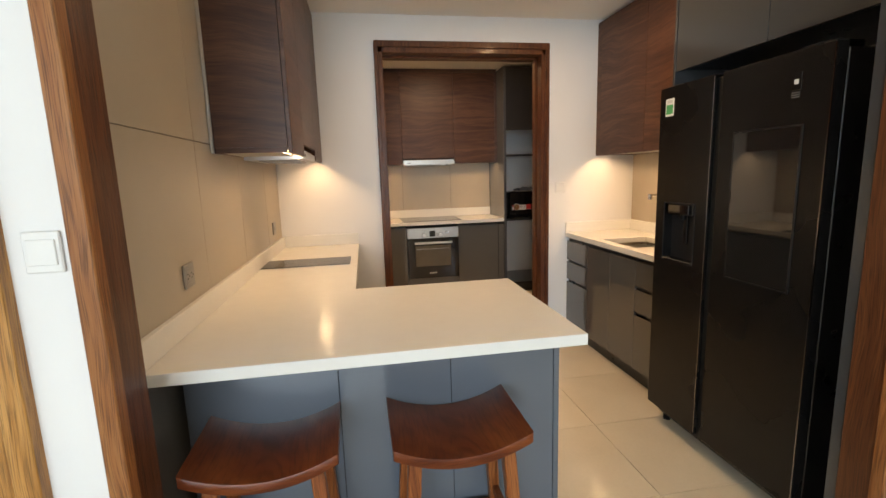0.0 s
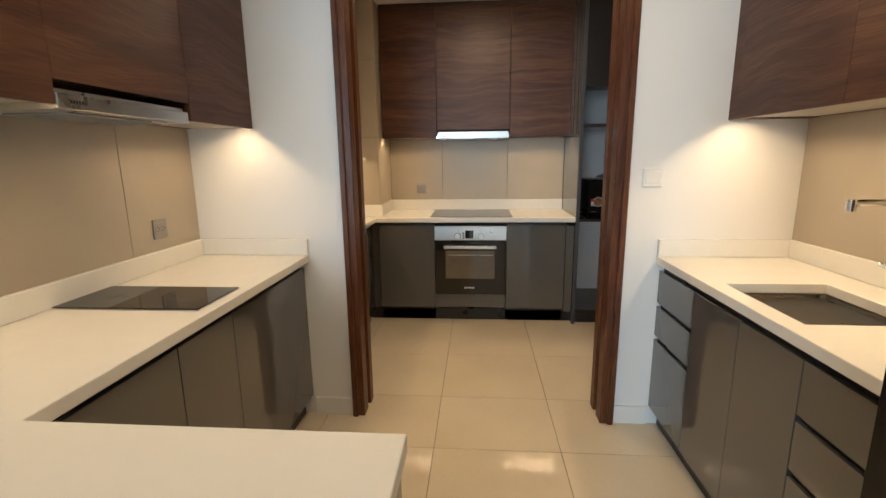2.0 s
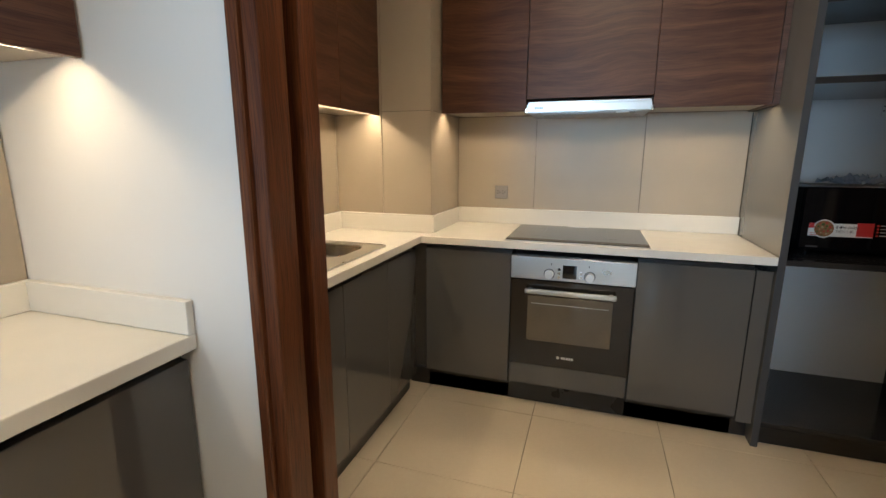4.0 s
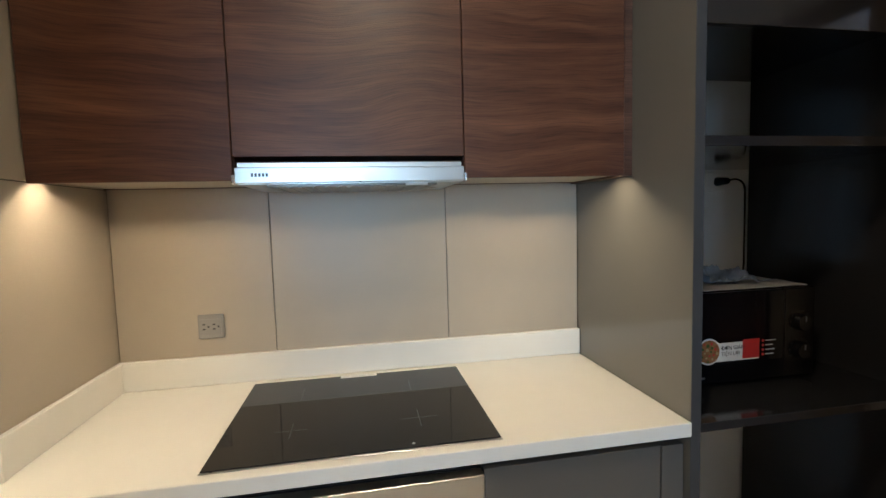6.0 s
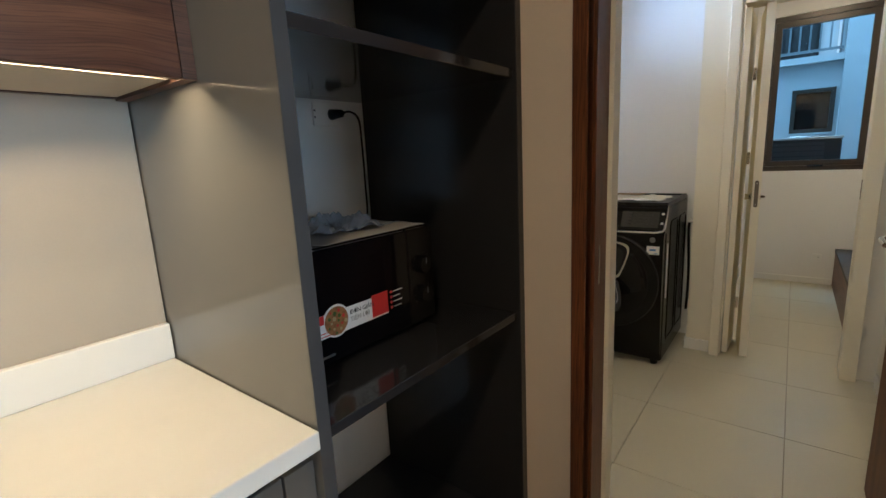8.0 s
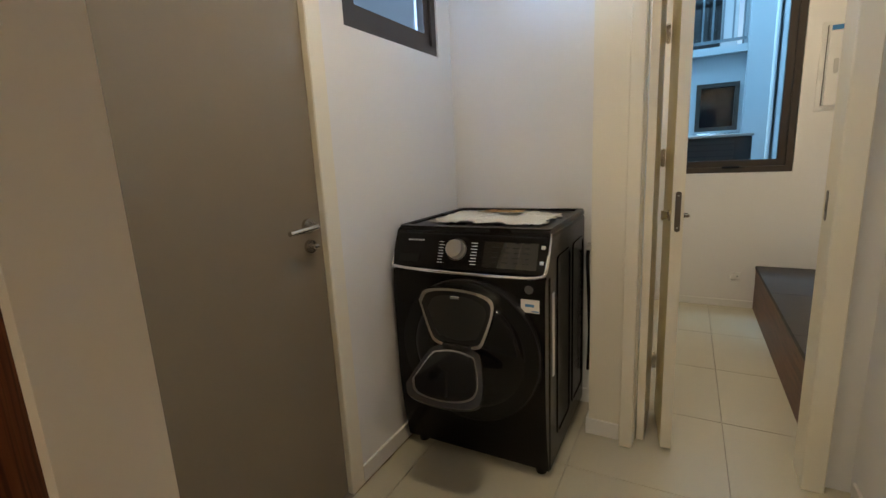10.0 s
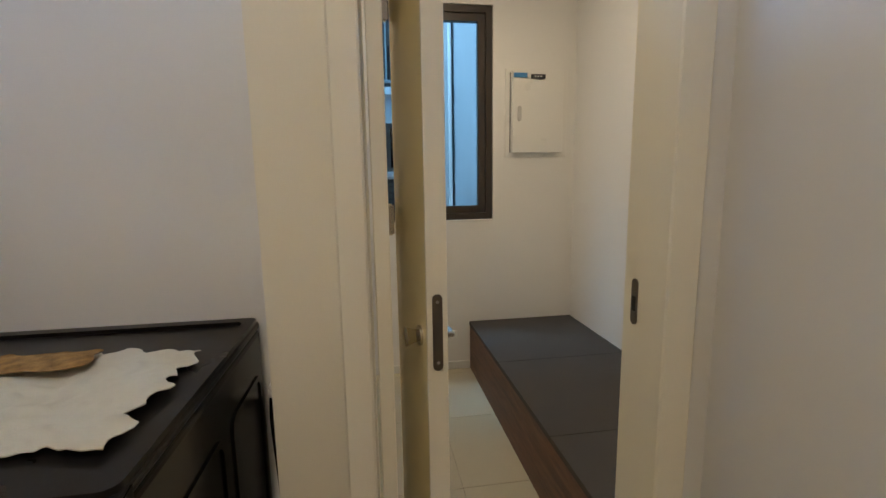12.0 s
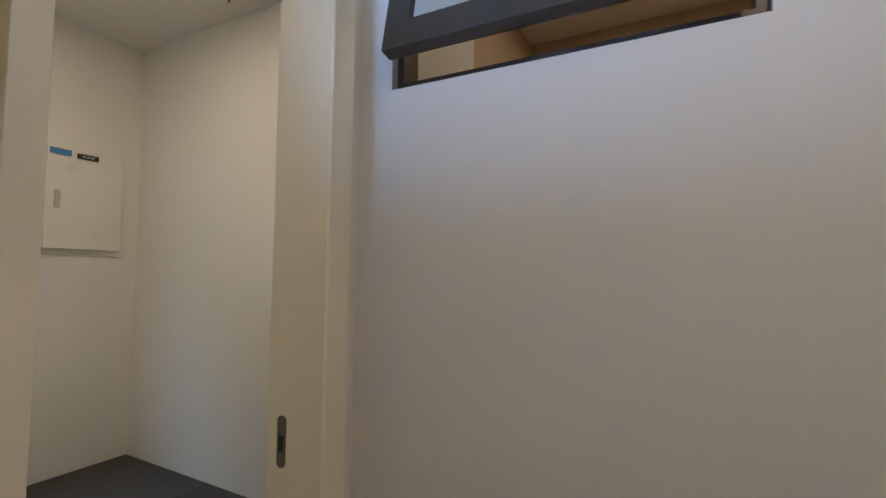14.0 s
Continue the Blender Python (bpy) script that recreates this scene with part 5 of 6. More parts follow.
part("dial_ring", rod(on_console(6.478, 0.078, 0.0), on_console(6.478, 0.078, 0.006), 0.046, 0.046, 36), DARK_CHROME, con, "", True)
console_plate("display", 6.135, 6.335, 0.02, 0.142, 0.0005, 0.0025, SCREEN, "black touch display")
console_plate("detergent_slot", 6.60, 6.69, 0.105, 0.14, 0.0005, 0.003, PLASTIC_B)
for k in range(7):
    console_plate("badge_bar", 6.652 - k * 0.0105, 6.660 - k * 0.0105, 0.035, 0.046, 0.0005, 0.0015, PALE)
for k in range(10):
    console_plate("console_mark", 6.498 + 0.002 * (k % 3), 6.520, 0.020 + k * 0.0125, 0.0228 + k * 0.0125, 0.0005, 0.0015, PALE)
    console_plate("console_mark", 6.362, 6.388 - 0.004 * (k % 2), 0.020 + k * 0.0125, 0.0228 + k * 0.0125, 0.0005, 0.0015, PALE)
for r in range(5):
    for c in range(4):
        console_plate("display_mark", 6.165 + c * 0.038, 6.188 + c * 0.038 - 0.006 * ((r + c) % 2), 0.038 + r * 0.02, 0.0408 + r * 0.02, 0.0025, 0.003, WASHER_TRIM)
console_plate("button_mark", 6.112, 6.126, 0.045, 0.058, 0.0005, 0.0012, PALE)
console_plate("button_mark", 6.112, 6.126, 0.105, 0.118, 0.0005, 0.0012, PALE)
# bulging front panel below the console
part("front_panel", prism([(WX0 + 0.03, 0.872), (WX0 - 0.040, 0.872), (WX0 - 0.050, 0.78), (WX0 - 0.050, 0.40), (WX0 - 0.035, 0.20), (WX0 - 0.004, 0.045), (WX0 + 0.03, 0.045)], "y", WY0 + 0.004, WY1 - 0.002), WASHER, wm, "bulging front panel", True)
WX0 -= 0.046
# round door with the add-in flap
DY, DZ, DR = 6.420, 0.555, 0.30
def disc_ring(r0, r1, xa, xb, n=56):
    o = [(DY + r0 * math.cos(2 * math.pi * k / n), DZ + r0 * math.sin(2 * math.pi * k / n)) for k in range(n)]
    i = [(DY + r1 * math.cos(2 * math.pi * k / n), DZ + r1 * math.sin(2 * math.pi * k / n)) for k in range(n)]
    return ring_prism(o, i, "x", xa, xb)
wd = part("door", disc_ring(DR, 0.245, WX0 - 0.035, WX0 + 0.002), PLASTIC_B, wm, "large round black glass door", True)
dome = bmesh.new()
rings = []
for k in range(7):
    r, dx = 0.246 * math.cos(k / 6 * math.pi / 2 * 0.93), 0.028 * math.sin(k / 6 * math.pi / 2)
    rings.append([dome.verts.new((WX0 - 0.034 - dx, DY + r * math.cos(2 * math.pi * j / 48), DZ + r * math.sin(2 * math.pi * j / 48))) for j in range(48)])
for a, b in zip(rings, rings[1:]):
    for j in range(48):
        dome.faces.new((a[j], a[(j + 1) % 48], b[(j + 1) % 48], b[j]))
dome.faces.new(rings[-1])
dome.faces.new(rings[0][::-1])
bmesh.ops.recalc_face_normals(dome, faces=dome.faces[:])
part("door_glass", dome, DOOR_GLASS, wd, "", True)
part("door_edge", disc_ring(DR + 0.006, DR - 0.004, WX0 - 0.03, WX0 + 0.001), WASHER_TRIM, wd, "", True)
def flap_outline(g=0.0):
    """The flap's rounded trapezoid, wide above, narrow below, in y and z."""
    pts = [(y - 0.094, 0.583 + (z - 0.516) * 0.86) for y, z in ((6.705 - g, 0.735 - g), (6.668 - g, 0.790 - g), (6.54, 0.806 - g), (6.412 + g, 0.788 - g), (6.375 + g, 0.735 - g), (6.415 + g, 0.580), (6.448 + g, 0.528 + g), (6.54, 0.516 + g), (6.632 - g, 0.528 + g), (6.665 - g, 0.580))]
    loop = smooth_path([(a, b, 0) for a, b in pts + pts[:1]], 5)[:-1]
    return [(p.x, p.y) for p in loop]
fo = part("flap_frame", ring_prism(flap_outline(), flap_outline(0.012), "x", WX0 - 0.074, WX0 - 0.03), CHROME, wd, "chrome frame of the open flap", True)
part("flap_rim", ring_prism(flap_outline(0.012), flap_outline(0.034), "x", WX0 - 0.068, WX0 - 0.03), WASHER_TRIM, wd, "grey inner rim", True)
part("flap_opening", prism(flap_outline(0.033), "x", WX0 - 0.064, WX0 - 0.058), BLACK, wd)
part("latch", box(WX0 - 0.072, 6.427, 0.788, WX0 - 0.062, 6.467, 0.800, 0.002), CHROME, wd)
part("hinge", box(WX0 - 0.088, 6.386, 0.580, WX0 - 0.062, 6.506, 0.602, 0.004), WASHER_TRIM, wd)
swing = Matrix.Translation((WX0 - 0.076, 0, 0.588)) @ Matrix.Rotation(radians(-132), 4, "Y") @ Matrix.Translation((-(WX0 - 0.076), 0, -0.588))
f1b = prism(flap_outline(0.002), "x", WX0 - 0.098, WX0 - 0.076)
f1b.transform(swing)
fl = part("flap", f1b, WASHER_TRIM, wm, "grey add-in flap hanging open", True)
f2b = prism(flap_outline(0.030), "x", WX0 - 0.0765, WX0 - 0.0725)
f2b.transform(swing)
part("flap_glass", f2b, DOOR_GLASS, fl, "dark glass of the flap", True)
f3b = ring_prism(flap_outline(0.024), flap_outline(0.031), "x", WX0 - 0.077, WX0 - 0.071)
f3b.transform(swing)
part("flap_seal", f3b, DARK_CHROME, fl, "", True)
part("energy_label", box(WX0 - 0.0065, 6.125, 0.745, WX0 - 0.0025, 6.197, 0.796), PAPER, wm, "white energy label")
part("label_print", box(WX0 - 0.0072, 6.145, 0.768, WX0 - 0.006, 6.180, 0.779), BLUE, wm)
part("label_print", box(WX0 - 0.0072, 6.128, 0.749, WX0 - 0.006, 6.155, 0.754), BLUE, wm)
part("filter_cap", rod((WX0 - 0.006, 6.165, 0.835), (WX0 + 0.001, 6.165, 0.835), 0.017, sides=18), DARK_CHROME, wm, "", True)
WX0 += 0.046
part("side_label", box(4.785, WY0 - 0.0025, 0.45, 4.812, WY0 + 0.001, 0.80), PAPER, wm, "long white side label")
for x0, x1 in ((4.86, 5.09), (5.14, 5.37)):
    part("side_bead", ring_prism(rounded(x0, 0.14, x1, 0.93, 0.03), rounded(x0 + 0.012, 0.152, x1 - 0.012, 0.918, 0.024), "y", WY0 - 0.004, WY0 + 0.001), WASHER, wm, "", True)
for x in (4.79, 5.36):
    for y in (6.15, 6.73):
        part("foot", rod((x, y, 0), (x, y, 0.04), 0.022, 0.026, 16), PLASTIC_B, wm)
solid("folded_cloth", rumpled(4.862, 6.16, 5.195, 6.675, 1.052, 60, 80, 21, 0.015, 0.035, 0.002, 9.0), CLOTH, "white folded cloth with a printed motif on the washing machine", "cloth", smooth=True)
PRINT = mat("woven_print", (0.24, 0.085, 0.025), 0.9, vary=0.8, scale=45, fine=260, bump=0.1, second=(0.30, 0.18, 0.06))
solid("cloth_print", rumpled(5.10, 6.33, 5.19, 6.53, 1.071, 20, 26, 23, 0.004, 0.02, 0.001), PRINT, "brown and green leaf print on the white cloth", "cloth print", smooth=True)
vt = thing("water_valve", (5.39, 6.075, 0.86), "white water valve with a black hose behind the washing machine", "water valve")
part("valve_body", rod((5.40, 6.0225, 0.86), (5.40, 6.088, 0.86), 0.014, sides=16), PLASTIC_W, vt, "", True)
part("valve_handle", box(5.38, 6.07, 0.874, 5.42, 6.086, 0.884, 0.003), PLASTIC_W, vt)
part("hose", tube(smooth_path([(5.40, 6.08, 0.85), (5.402, 6.083, 0.78), (5.405, 6.075, 0.60), (5.408, 6.07, 0.40), (5.408, 6.075, 0.2)], 6), 0.009, 10), PLASTIC_B, vt, "", True)

# taupe door in the north wall
nd = frame_thing("door_4", (3.95, 6.8, 0), "taupe painted door with a steel lever, closed")
part("leaf", box(3.565, 6.802, 0.008, 4.335, 6.845, 2.08, 0.002), DOOR_TAUPE, nd)
part("casing", box(4.335, 6.776, 0, 4.412, 6.86, 2.14, 0.004), CREAM, nd)
part("casing", box(3.488, 6.776, 0, 3.565, 6.86, 2.14, 0.004), CREAM, nd)
part("head", box(3.565, 6.776, 2.08, 4.335, 6.86, 2.14, 0.004), CREAM, nd)
part("rose", rod((4.268, 6.790, 1.128), (4.268, 6.803, 1.128), 0.026, sides=24), BRASS, nd, "", True)
part("lever", tube(smooth_path([(4.268, 6.80, 1.128), (4.268, 6.76, 1.128), (4.255, 6.748, 1.127), (4.21, 6.746, 1.125), (4.135, 6.746, 1.122)], 5), 0.0095), BRASS, nd, "satin steel lever", True)
part("lock_rose", rod((4.268, 6.790, 1.055), (4.268, 6.803, 1.055), 0.024, sides=24), BRASS, nd, "", True)
part("thumb_turn", box(4.255, 6.765, 1.049, 4.281, 6.79, 1.061, 0.003), BRASS, nd)


nd.location.y += 0.025


# ---- windows ----
def window(name, axis, w0, w1, u0, u1, z0, z1, label, sash=True, glass=GLASS, bar=0.045):
    t = thing(name, ((w0 + w1) / 2, (u0 + u1) / 2, z0) if axis == "x" else ((u0 + u1) / 2, (w0 + w1) / 2, z0), label, "window", kind="structure")
    o = [(u0, z0), (u1, z0), (u1, z1), (u0, z1)]
    def inset(g):
        return [(u0 + g, z0 + g), (u1 - g, z0 + g), (u1 - g, z1 - g), (u0 + g, z1 - g)]
    part("window_frame", ring_prism(o, inset(bar), axis, w0, w1), ALU, t, "dark bronze aluminium frame")
    if sash:
        part("sash", ring_prism(inset(bar + 0.002), inset(bar + 0.052), axis, w0 + 0.012, w1 - 0.012), ALU, t)
        i = inset(bar + 0.05)
        m = (w0 + w1) / 2
        b = box(m - 0.003, i[0][0], i[0][1], m + 0.003, i[1][0], i[2][1]) if axis == "x" else box(i[0][0], m - 0.003, i[0][1], i[1][0], m + 0.003, i[2][1])
        g = part("pane", b, glass, t)
        g.visible_shadow = False
    return t


mwn = window("window_1", "x", 7.40, 7.47, 4.966, 5.797, 1.103, 2.527, "dark aluminium window of the maid room above the platform")
part("handle", box(7.375, 5.30, 1.138, 7.412, 5.42, 1.152, 0.004), PLASTIC_B, mwn, "black window handle")
part("window_sill", box(7.385, 4.963, 1.092, 7.40, 5.80, 1.103, 0.002), PLASTIC_W, mwn)
nwn = window("window_2", "y", 6.80, 6.86, 4.552, 5.288, 1.842, 2.418, "dark aluminium high window of the laundry")
nwn.location.y += 0.025
swn = window("window_3", "y", 4.965, 5.03, 4.312, 5.053, 1.902, 2.458, "dark aluminium awning window tilted open high in the wall", sash=False, bar=0.018)
tilt = Matrix.Translation((0, 5.02, 2.43)) @ Matrix.Rotation(radians(11), 4, "X") @ Matrix.Translation((0, -5.02, -2.43))
sb = ring_prism([(4.333, 1.945), (5.033, 1.945), (5.033, 2.435), (4.333, 2.435)], [(4.395, 2.012), (4.971, 2.012), (4.971, 2.375), (4.395, 2.375)], "y", 5.0, 5.035)
sb.transform(tilt)
sash_open = part("sash", sb, ALU, swn, "sash tilted open")
gb = box(4.393, 5.012, 2.010, 4.973, 5.018, 2.377)
gb.transform(tilt)
part("pane", gb, FROST, swn, "frosted pane")

# ---- door frame and folding door of the maid room ----
mf = frame_thing("door_5", (5.18, 5.5, 0), "cream painted door frame of the maid room")
part("lining", box(5.10, 5.186, 0, 5.262, 5.208, 2.2, 0.002), CREAM, mf)
part("casing", box(5.096, 5.138, 0, 5.15, 5.212, 2.26, 0.004), CREAM, mf)
part("lining", box(5.10, 5.826, 0, 5.262, 5.84, 2.2, 0.002), CREAM, mf)
part("casing", box(5.096, 5.823, 0, 5.15, 5.878, 2.26, 0.004), CREAM, mf)
part("stop", box(5.152, 5.8165, 0, 5.19, 5.8265, 2.17, 0.002), CREAM, mf)
part("head", box(5.10, 5.21, 2.17, 5.262, 5.81, 2.2, 0.002), CREAM, mf)
sp = part("strike_plate", prism(rounded(5.203, 1.042, 5.227, 1.152, 0.011), "y", 5.2075, 5.2105), BRONZE, mf, "dark steel strike plate")
part("strike_hole", box(5.208, 5.2095, 1.075, 5.222, 5.2112, 1.11), BLACK, sp)
bd = thing("folding_door", (5.35, 5.74, 0), "cream painted two-leaf folding door, folded open, with steel lock", "door")
pivot = box(0.0, 0.0, 0.012, 0.32, 0.032, 2.16, 0.002)
pivot.transform(Matrix.Translation((5.165, 5.779, 0)) @ Matrix.Rotation(radians(-0.8), 4, "Z"))
part("leaf", pivot, CREAM, bd)
fold = Matrix.Translation((5.150, 5.688, 0)) @ Matrix.Rotation(radians(7.6), 4, "Z")
def folded(bm):
    bm.transform(fold)
    return bm
lb = part("leaf", folded(box(0.0, -0.022, 0.012, 0.32, 0.022, 2.16, 0.002)), LEAF_YELLOW, bd, "cream yellow leaf with a mortise lock")
part("edge_strip", folded(box(-0.0015, -0.0222, 0.012, 0.006, 0.0222, 2.16, 0.0008)), CREAM, lb)
lk = folded(prism(rounded(-0.0105, 0.995, 0.0105, 1.158, 0.0095), "x", -0.0045, -0.001))
part("lock_plate", lk, BRONZE, lb, "long rounded steel lock plate")
for z in (1.012, 1.142):
    part("screw", folded(rod((-0.0055, 0, z), (-0.004, 0, z), 0.0035, sides=12)), STEEL, lb)
part("knob_rose", folded(rod((0.055, 0.022, 1.055), (0.055, 0.028, 1.055), 0.022, sides=24)), BRASS, lb, "", True)
part("knob", folded(rod((0.055, 0.026, 1.055), (0.055, 0.055, 1.055), 0.012, 0.021, 24)), BRASS, lb, "round satin steel knob", True)
part("inner_rose", folded(rod((0.055, -0.022, 1.055), (0.055, -0.028, 1.055), 0.022, sides=24)), BRASS, lb, "", True)
part("thumb_turn", folded(box(0.035, -0.05, 1.048, 0.075, -0.026, 1.062, 0.003)), BRASS, lb)
for z in (0.28, 1.285, 1.82):
    hinge = part("hinge", box(5.462, 5.7545, z - 0.038, 5.465, 5.7735, z + 0.038, 0.0006), BRASS, bd, "brass coloured hinge")
    part("hinge_pin", rod((5.470, 5.764, z - 0.042), (5.470, 5.764, z + 0.042), 0.005, sides=12), BRASS, hinge)


# ---- maid room ----
bp_ = thing("platform_bed", (6.3, 4.75, 0), "low built-in platform with a dark grey top and wooden side", "platform bed")
part("side_board", box(5.275, 5.118, 0.0, 7.387, 5.136, 0.330, 0.002), BED_WOOD, bp_, "brown wooden side board")
part("end_board", box(5.265, 4.366, 0.0, 5.283, 5.117, 0.330, 0.002), BED_WOOD, bp_)
part("core", box(5.284, 4.366, 0.0, 7.387, 5.116, 0.326), PLINTH, bp_)
for a, c in ((5.268, 5.86), (5.86, 6.62), (6.62, 7.387)):
    part("top_panel", box(a + 0.0015, 4.364, 0.3305, c - 0.0015, 5.14, 0.358, 0.002), MATTRESS, bp_)
eb = thing("fuse_box", (7.39, 4.65, 1.83), "white metal fuse box with its door slightly open", "fuse box")
part("frame", box(7.382, 4.428, 1.528, 7.3895, 4.878, 2.125, 0.002), PLASTIC_W, eb)
edoor = box(-0.014, 0.0, 1.562, 0.0, 0.372, 2.106, 0.002)
edoor.transform(Matrix.Translation((7.378, 4.467, 0)) @ Matrix.Rotation(radians(3.0), 4, "Z"))
edo = part("door", edoor, PLASTIC_W, eb)
part("dark_edge", box(7.376, 4.842, 1.565, 7.3815, 4.846, 2.10), BLACK, eb)
part("latch", prism(rounded(4.775, 1.775, 4.800, 1.875, 0.011), "x", 7.338, 7.347), STEEL, edo, "oval steel latch")
part("label", box(7.340, 4.735, 2.062, 7.3475, 4.83, 2.092), BLUE, edo, "blue label")
part("label", box(7.343, 4.605, 2.058, 7.352, 4.705, 2.085), INK, edo, "black label")
for k in range(3):
    part("label_mark", box(7.3415, 4.63 + k * 0.02, 2.068, 7.3432, 4.643 + k * 0.02, 2.075), PALE, edo)
sd = thing("smoke_detector", (6.41, 4.56, 2.815), "round white smoke detector on the ceiling", "smoke detector")
part("base", rod((6.41, 4.56, 2.80), (6.41, 4.56, 2.815), 0.052, sides=32), PLASTIC_W, sd, "", True)
part("body", rod((6.41, 4.56, 2.768), (6.41, 4.56, 2.80), 0.034, 0.048, 32), PLASTIC_W, sd, "", True)
for k in range(14):
    a = 2 * math.pi * k / 14
    part("vent", box(6.41 + 0.0415 * math.cos(a) - 0.004, 4.56 + 0.0415 * math.sin(a) - 0.004, 2.776, 6.41 + 0.0415 * math.cos(a) + 0.004, 4.56 + 0.0415 * math.sin(a) + 0.004, 2.792), BLACK, sd)
for p in ((7.36, 5.27, 0.28),):
    fs = thing("floor_socket", (7.39, 5.27, 0.26), "small white socket low on the wall by the platform", "socket")
    part("plate", box(7.380, 5.235, 0.235, 7.3895, 5.305, 0.295, 0.002), PLASTIC_W, fs)
    part("slot", box(7.3792, 5.255, 0.26, 7.3802, 5.262, 0.268), BLACK, fs)

# ---- the light well outside the maid room's window ----
# walls carried up to 9 m, unseen, to keep the sun off
fa = thing("facade", (10.0, 6.0, -3.0), "pale rendered facade across the light well", "building", kind="structure")
part("wall", box(10.0, 4.6, -3.0, 10.2, 5.145, 9.0), FACADE, fa)
part("wall", box(10.0, 5.61, -3.0, 10.2, 9.5, 2.40), FACADE, fa)
part("wall", box(10.0, 5.145, -3.0, 10.2, 5.61, 1.49), FACADE, fa)
part("wall", box(10.0, 5.145, 2.07, 10.2, 5.61, 2.40), FACADE, fa)
part("wall", box(10.9, 5.145, 2.40, 11.1, 9.5, 9.0), FACADE, fa, "set-back wall behind the balcony")
part("balcony_floor", box(9.9, 5.10, 2.40, 10.9, 9.5, 2.485), FACADE, fa)
part("balcony_door", box(10.86, 5.35, 2.50, 10.899, 6.3, 4.6), SCREEN, fa, "dark balcony door")
part("pilaster", box(9.86, 4.82, -3.0, 10.0, 5.10, 9.0), FACADE, fa)
# thin white upright along the pilaster's edge
part("pilaster_pipe", rod((9.83, 4.835, -3.0), (9.83, 4.835, 9.0), 0.022, sides=12), PLASTIC_W, fa)
fw = part("window", ring_prism([(5.145, 1.49), (5.61, 1.49), (5.61, 2.07), (5.145, 2.07)], [(5.195, 1.54), (5.56, 1.54), (5.56, 2.02), (5.195, 2.02)], "x", 9.97, 10.06), ALU, fa, "dark framed window")
part("pane", box(10.02, 5.19, 1.53, 10.03, 5.57, 2.03), SCREEN, fw)
part("sill", box(9.95, 5.13, 1.465, 10.0, 5.625, 1.49), FACADE, fw)
RAIL_GREY = mat("grey_rail_paint", (0.16, 0.19, 0.21), 0.5)
rail = thing("balcony_railing", (9.95, 7.0, 2.485), "grey metal balcony railing across the light well", "railing")
part("handrail", box(9.92, 5.12, 3.40, 9.98, 9.3, 3.45), RAIL_GREY, rail)
part("bottom_rail", box(9.93, 5.12, 2.54, 9.97, 9.3, 2.57), RAIL_GREY, rail)
for k in range(38):
    part("baluster", box(9.94, 5.14 + k * 0.108, 2.485 if k % 6 == 0 else 2.57, 9.96, 5.16 + k * 0.108, 3.40), RAIL_GREY, rail)
solid("side_facade", box(7.56, 4.55, -3.0, 10.0, 4.78, 9.0), FACADE, "pale blue rendered side wall of the light well", "building wall", "structure")
ac = thing("outdoor_unit", (8.9, 5.6, 0.2), "dark grey outdoor unit standing in the light well", "air conditioner")
part("case", box(8.72, 5.10, 0.75, 9.05, 6.15, 1.40, 0.01), SHELF_GREY, ac)
part("lid", box(8.70, 5.088, 1.395, 9.07, 6.17, 1.425, 0.004), PLASTIC_G, ac)
part("grille", box(8.713, 5.25, 0.82, 8.72, 5.80, 1.36), BLACK, ac)
for k in range(9):
    part("grille_bar", box(8.707, 5.25, 0.84 + k * 0.06, 8.714, 5.80, 0.848 + k * 0.06), SHELF_GREY, ac)
part("stand", box(8.72, 5.13, -3.0, 9.05, 6.12, 0.749), FACADE, ac)
# white cloth on the unit's lid
solid("folded_newspaper", rumpled(8.72, 5.31, 9.0, 5.60, 1.426, 12, 12, 31, 0.02, 0.01), PAPER, "white cloth lying on the outdoor unit", "paper")
solid("light_well_floor", box(7.56, 4.55, -3.1, 11.1, 9.5, -3.0), FACADE, "grey rendered floor of the light well", "ground", "structure")
solid("light_well_end", box(7.56, 9.5, -3.1, 11.1, 9.6, 9.0), FACADE, "pale rendered end wall of the light well", "building wall", "structure")
solid("light_well_near", box(7.561, 6.04, -3.0, 7.60, 9.5, 9.0), FACADE, "pale rendered near wall of the light well", "building wall", "structure")
solid("light_well_upper", box(7.561, 4.78, 2.95, 7.60, 6.04, 9.0), FACADE, "unseen upward extension of the wall, shading the light well", "building wall", "structure")

# ---- living room window wall ----
for k in range(4):
    x = -2.6 + k * 1.2
    window("window_living", "y", -4.18, -4.12, x, x + 1.2, 0.25, 2.6, "tall dark framed living room window", sash=False, bar=0.05)


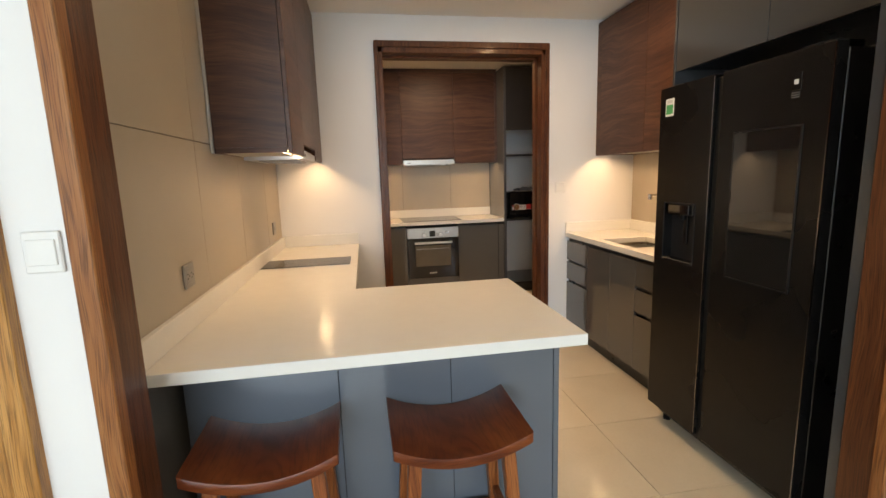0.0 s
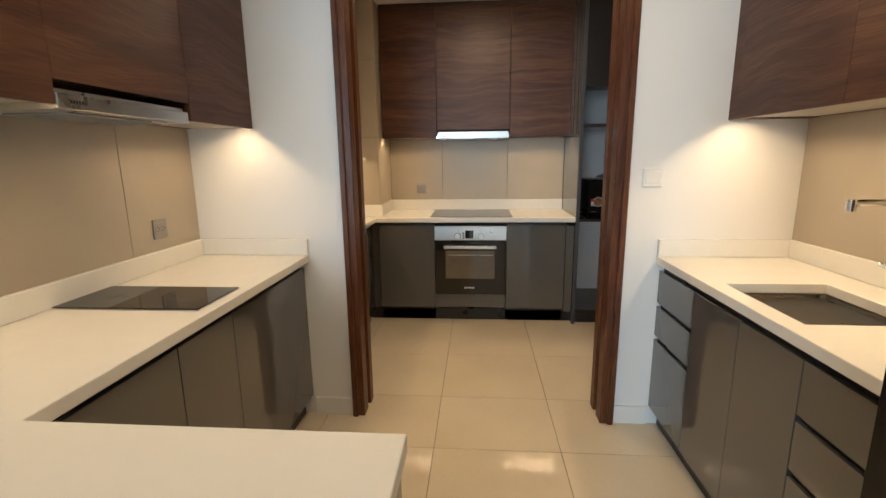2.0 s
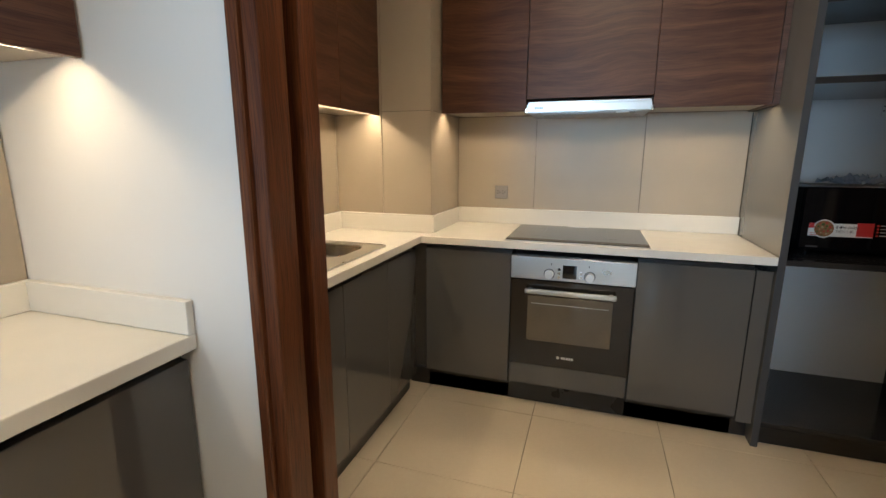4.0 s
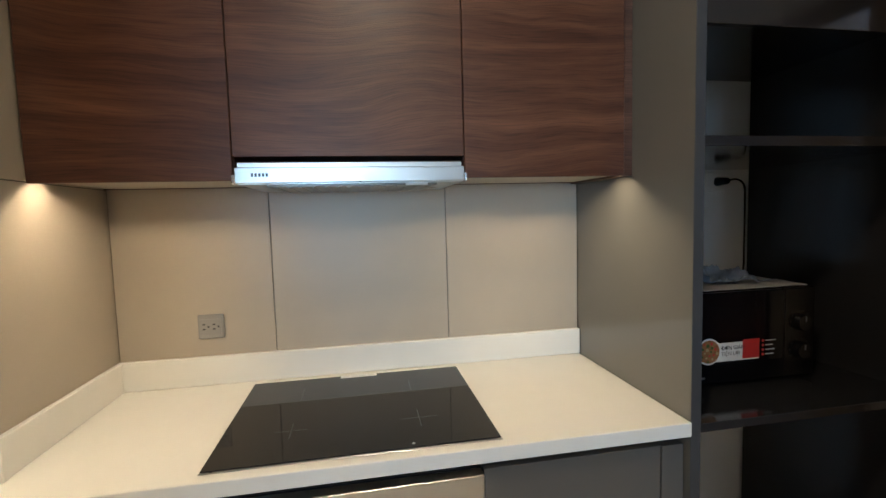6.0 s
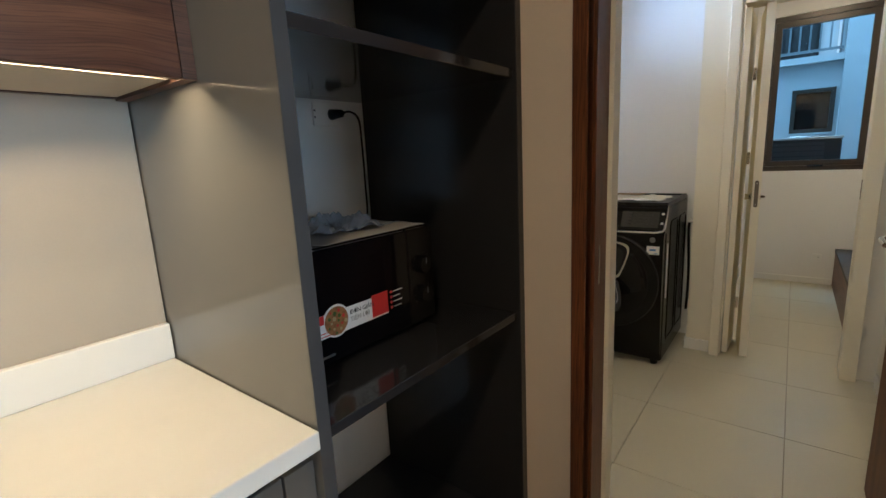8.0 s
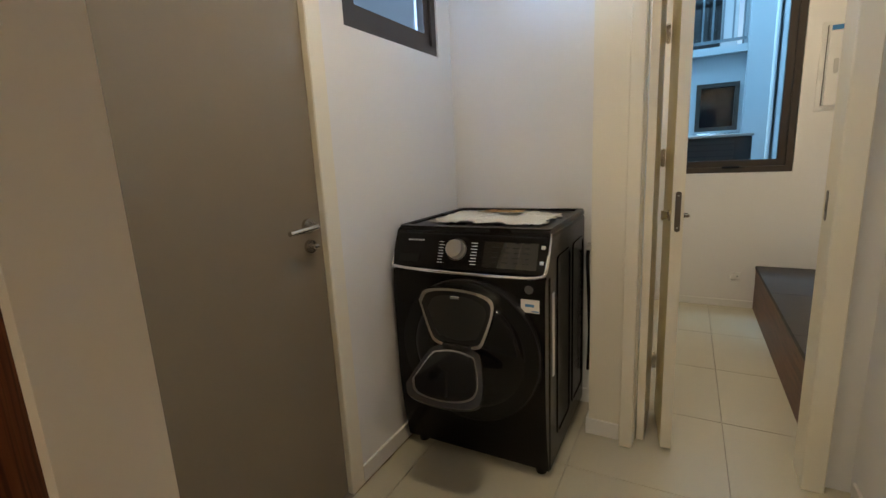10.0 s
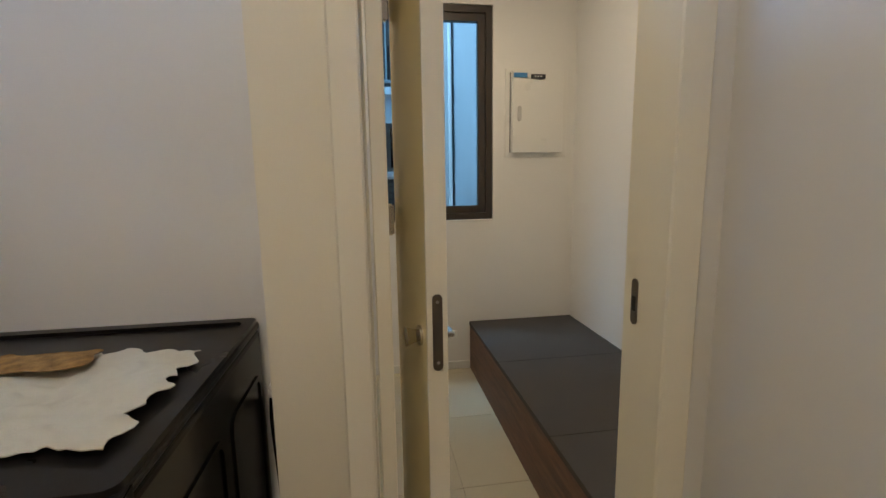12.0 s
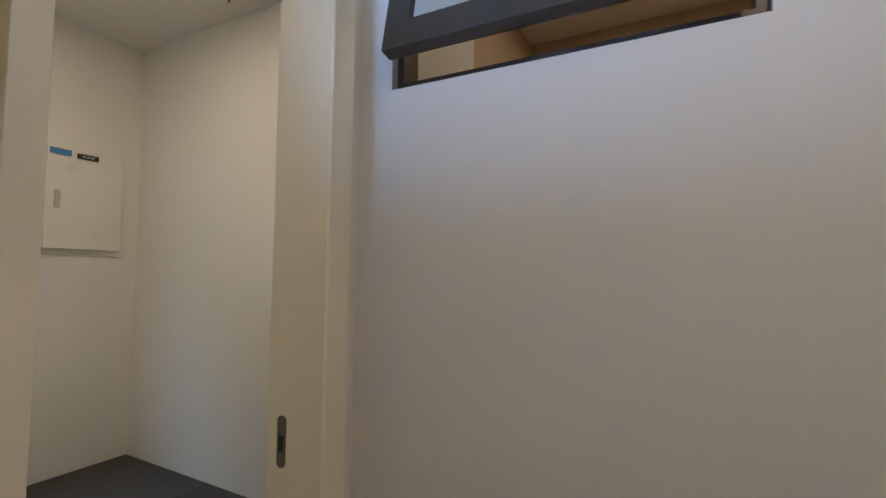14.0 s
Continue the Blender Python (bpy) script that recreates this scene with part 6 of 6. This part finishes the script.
# ---- tiles ----
XS = 1.237
lay(floor, FLOOR_TILE, steps(XS, 0.61, -0.16, 3.1), steps(4.465, 0.58, 2.26, 4.95))
lay(floor, FLOOR_TILE, steps(XS, 0.61, -0.12, 3.1), steps(4.95, 0.585, 4.95, 6.83))
lay(floor, FLOOR_TILE, steps(XS, 0.61, -3.2, 3.1), steps(2.095, 0.6, -1.2, 2.26))
solid("floor_far_living", box(-3.2, -4.1, -0.008, 3.1, -1.2, 0.0), FLOOR_TILE, "polished cream tile floor", "floor", "structure")
lay(floor_laundry, FLOOR_MATT, steps(4.262, 0.61, 3.1, 7.39), steps(5.452, 0.61, 4.24, 6.8))
ys = [2.345, 2.55, 3.15, 3.75, 4.35, 4.818]
clad(west_clad, "x", 0.0, ys, ZS, 1, thick=0.006)
clad(west_clad, "x", 0.0, [2.345, 2.55], [0.0, 0.88], 1, thick=0.006)
clad(west_back_clad, "x", 0.05, [5.002, 5.08, 5.683, 6.28], ZS, 1, thick=0.006)
clad(east_clad, "x", 2.930, [3.4, 3.62, 4.22, 4.818], ZS, -1, thick=0.006)
clad(pier, "y", 6.286, [0.044, 0.336, 0.624], [0.88, 1.555, 2.155, 2.60], -1, thick=0.006)
clad(pier, "x", 0.624, [6.286, 6.82], [0.88, 1.555, 2.155, 2.60], 1, thick=0.006)
clad(north_clad, "y", 6.798, [0.626, 1.115, 1.72, 2.231], [0.88, 1.56, 2.16, 2.60], -1, thick=0.006)

# the living room and the first kitchen, with all that stands in them, lie a little further south of the cooking kitchen
SETBACK = 0.08
STAYS = {"floor", "floor_laundry", "ceiling_kitchen", "wall_door_west", "wall_door_east", "wall_door_head", "wall_kitchen_end_south"}
for ob in list(bpy.data.objects):
    if ob.parent is None and ob.type != "CAMERA" and ob.name not in STAYS:
        corners = [Vector(c) for c in ob.bound_box] if ob.type == "MESH" else [Vector((0, 0, 0))]
        mid = ob.location + sum(corners, Vector((0, 0, 0))) / len(corners)
        if mid.y < 2.4 or (mid.y < 4.83 and mid.x < 3.12) or ob.name == "door_1":
            ob.location.y -= SETBACK
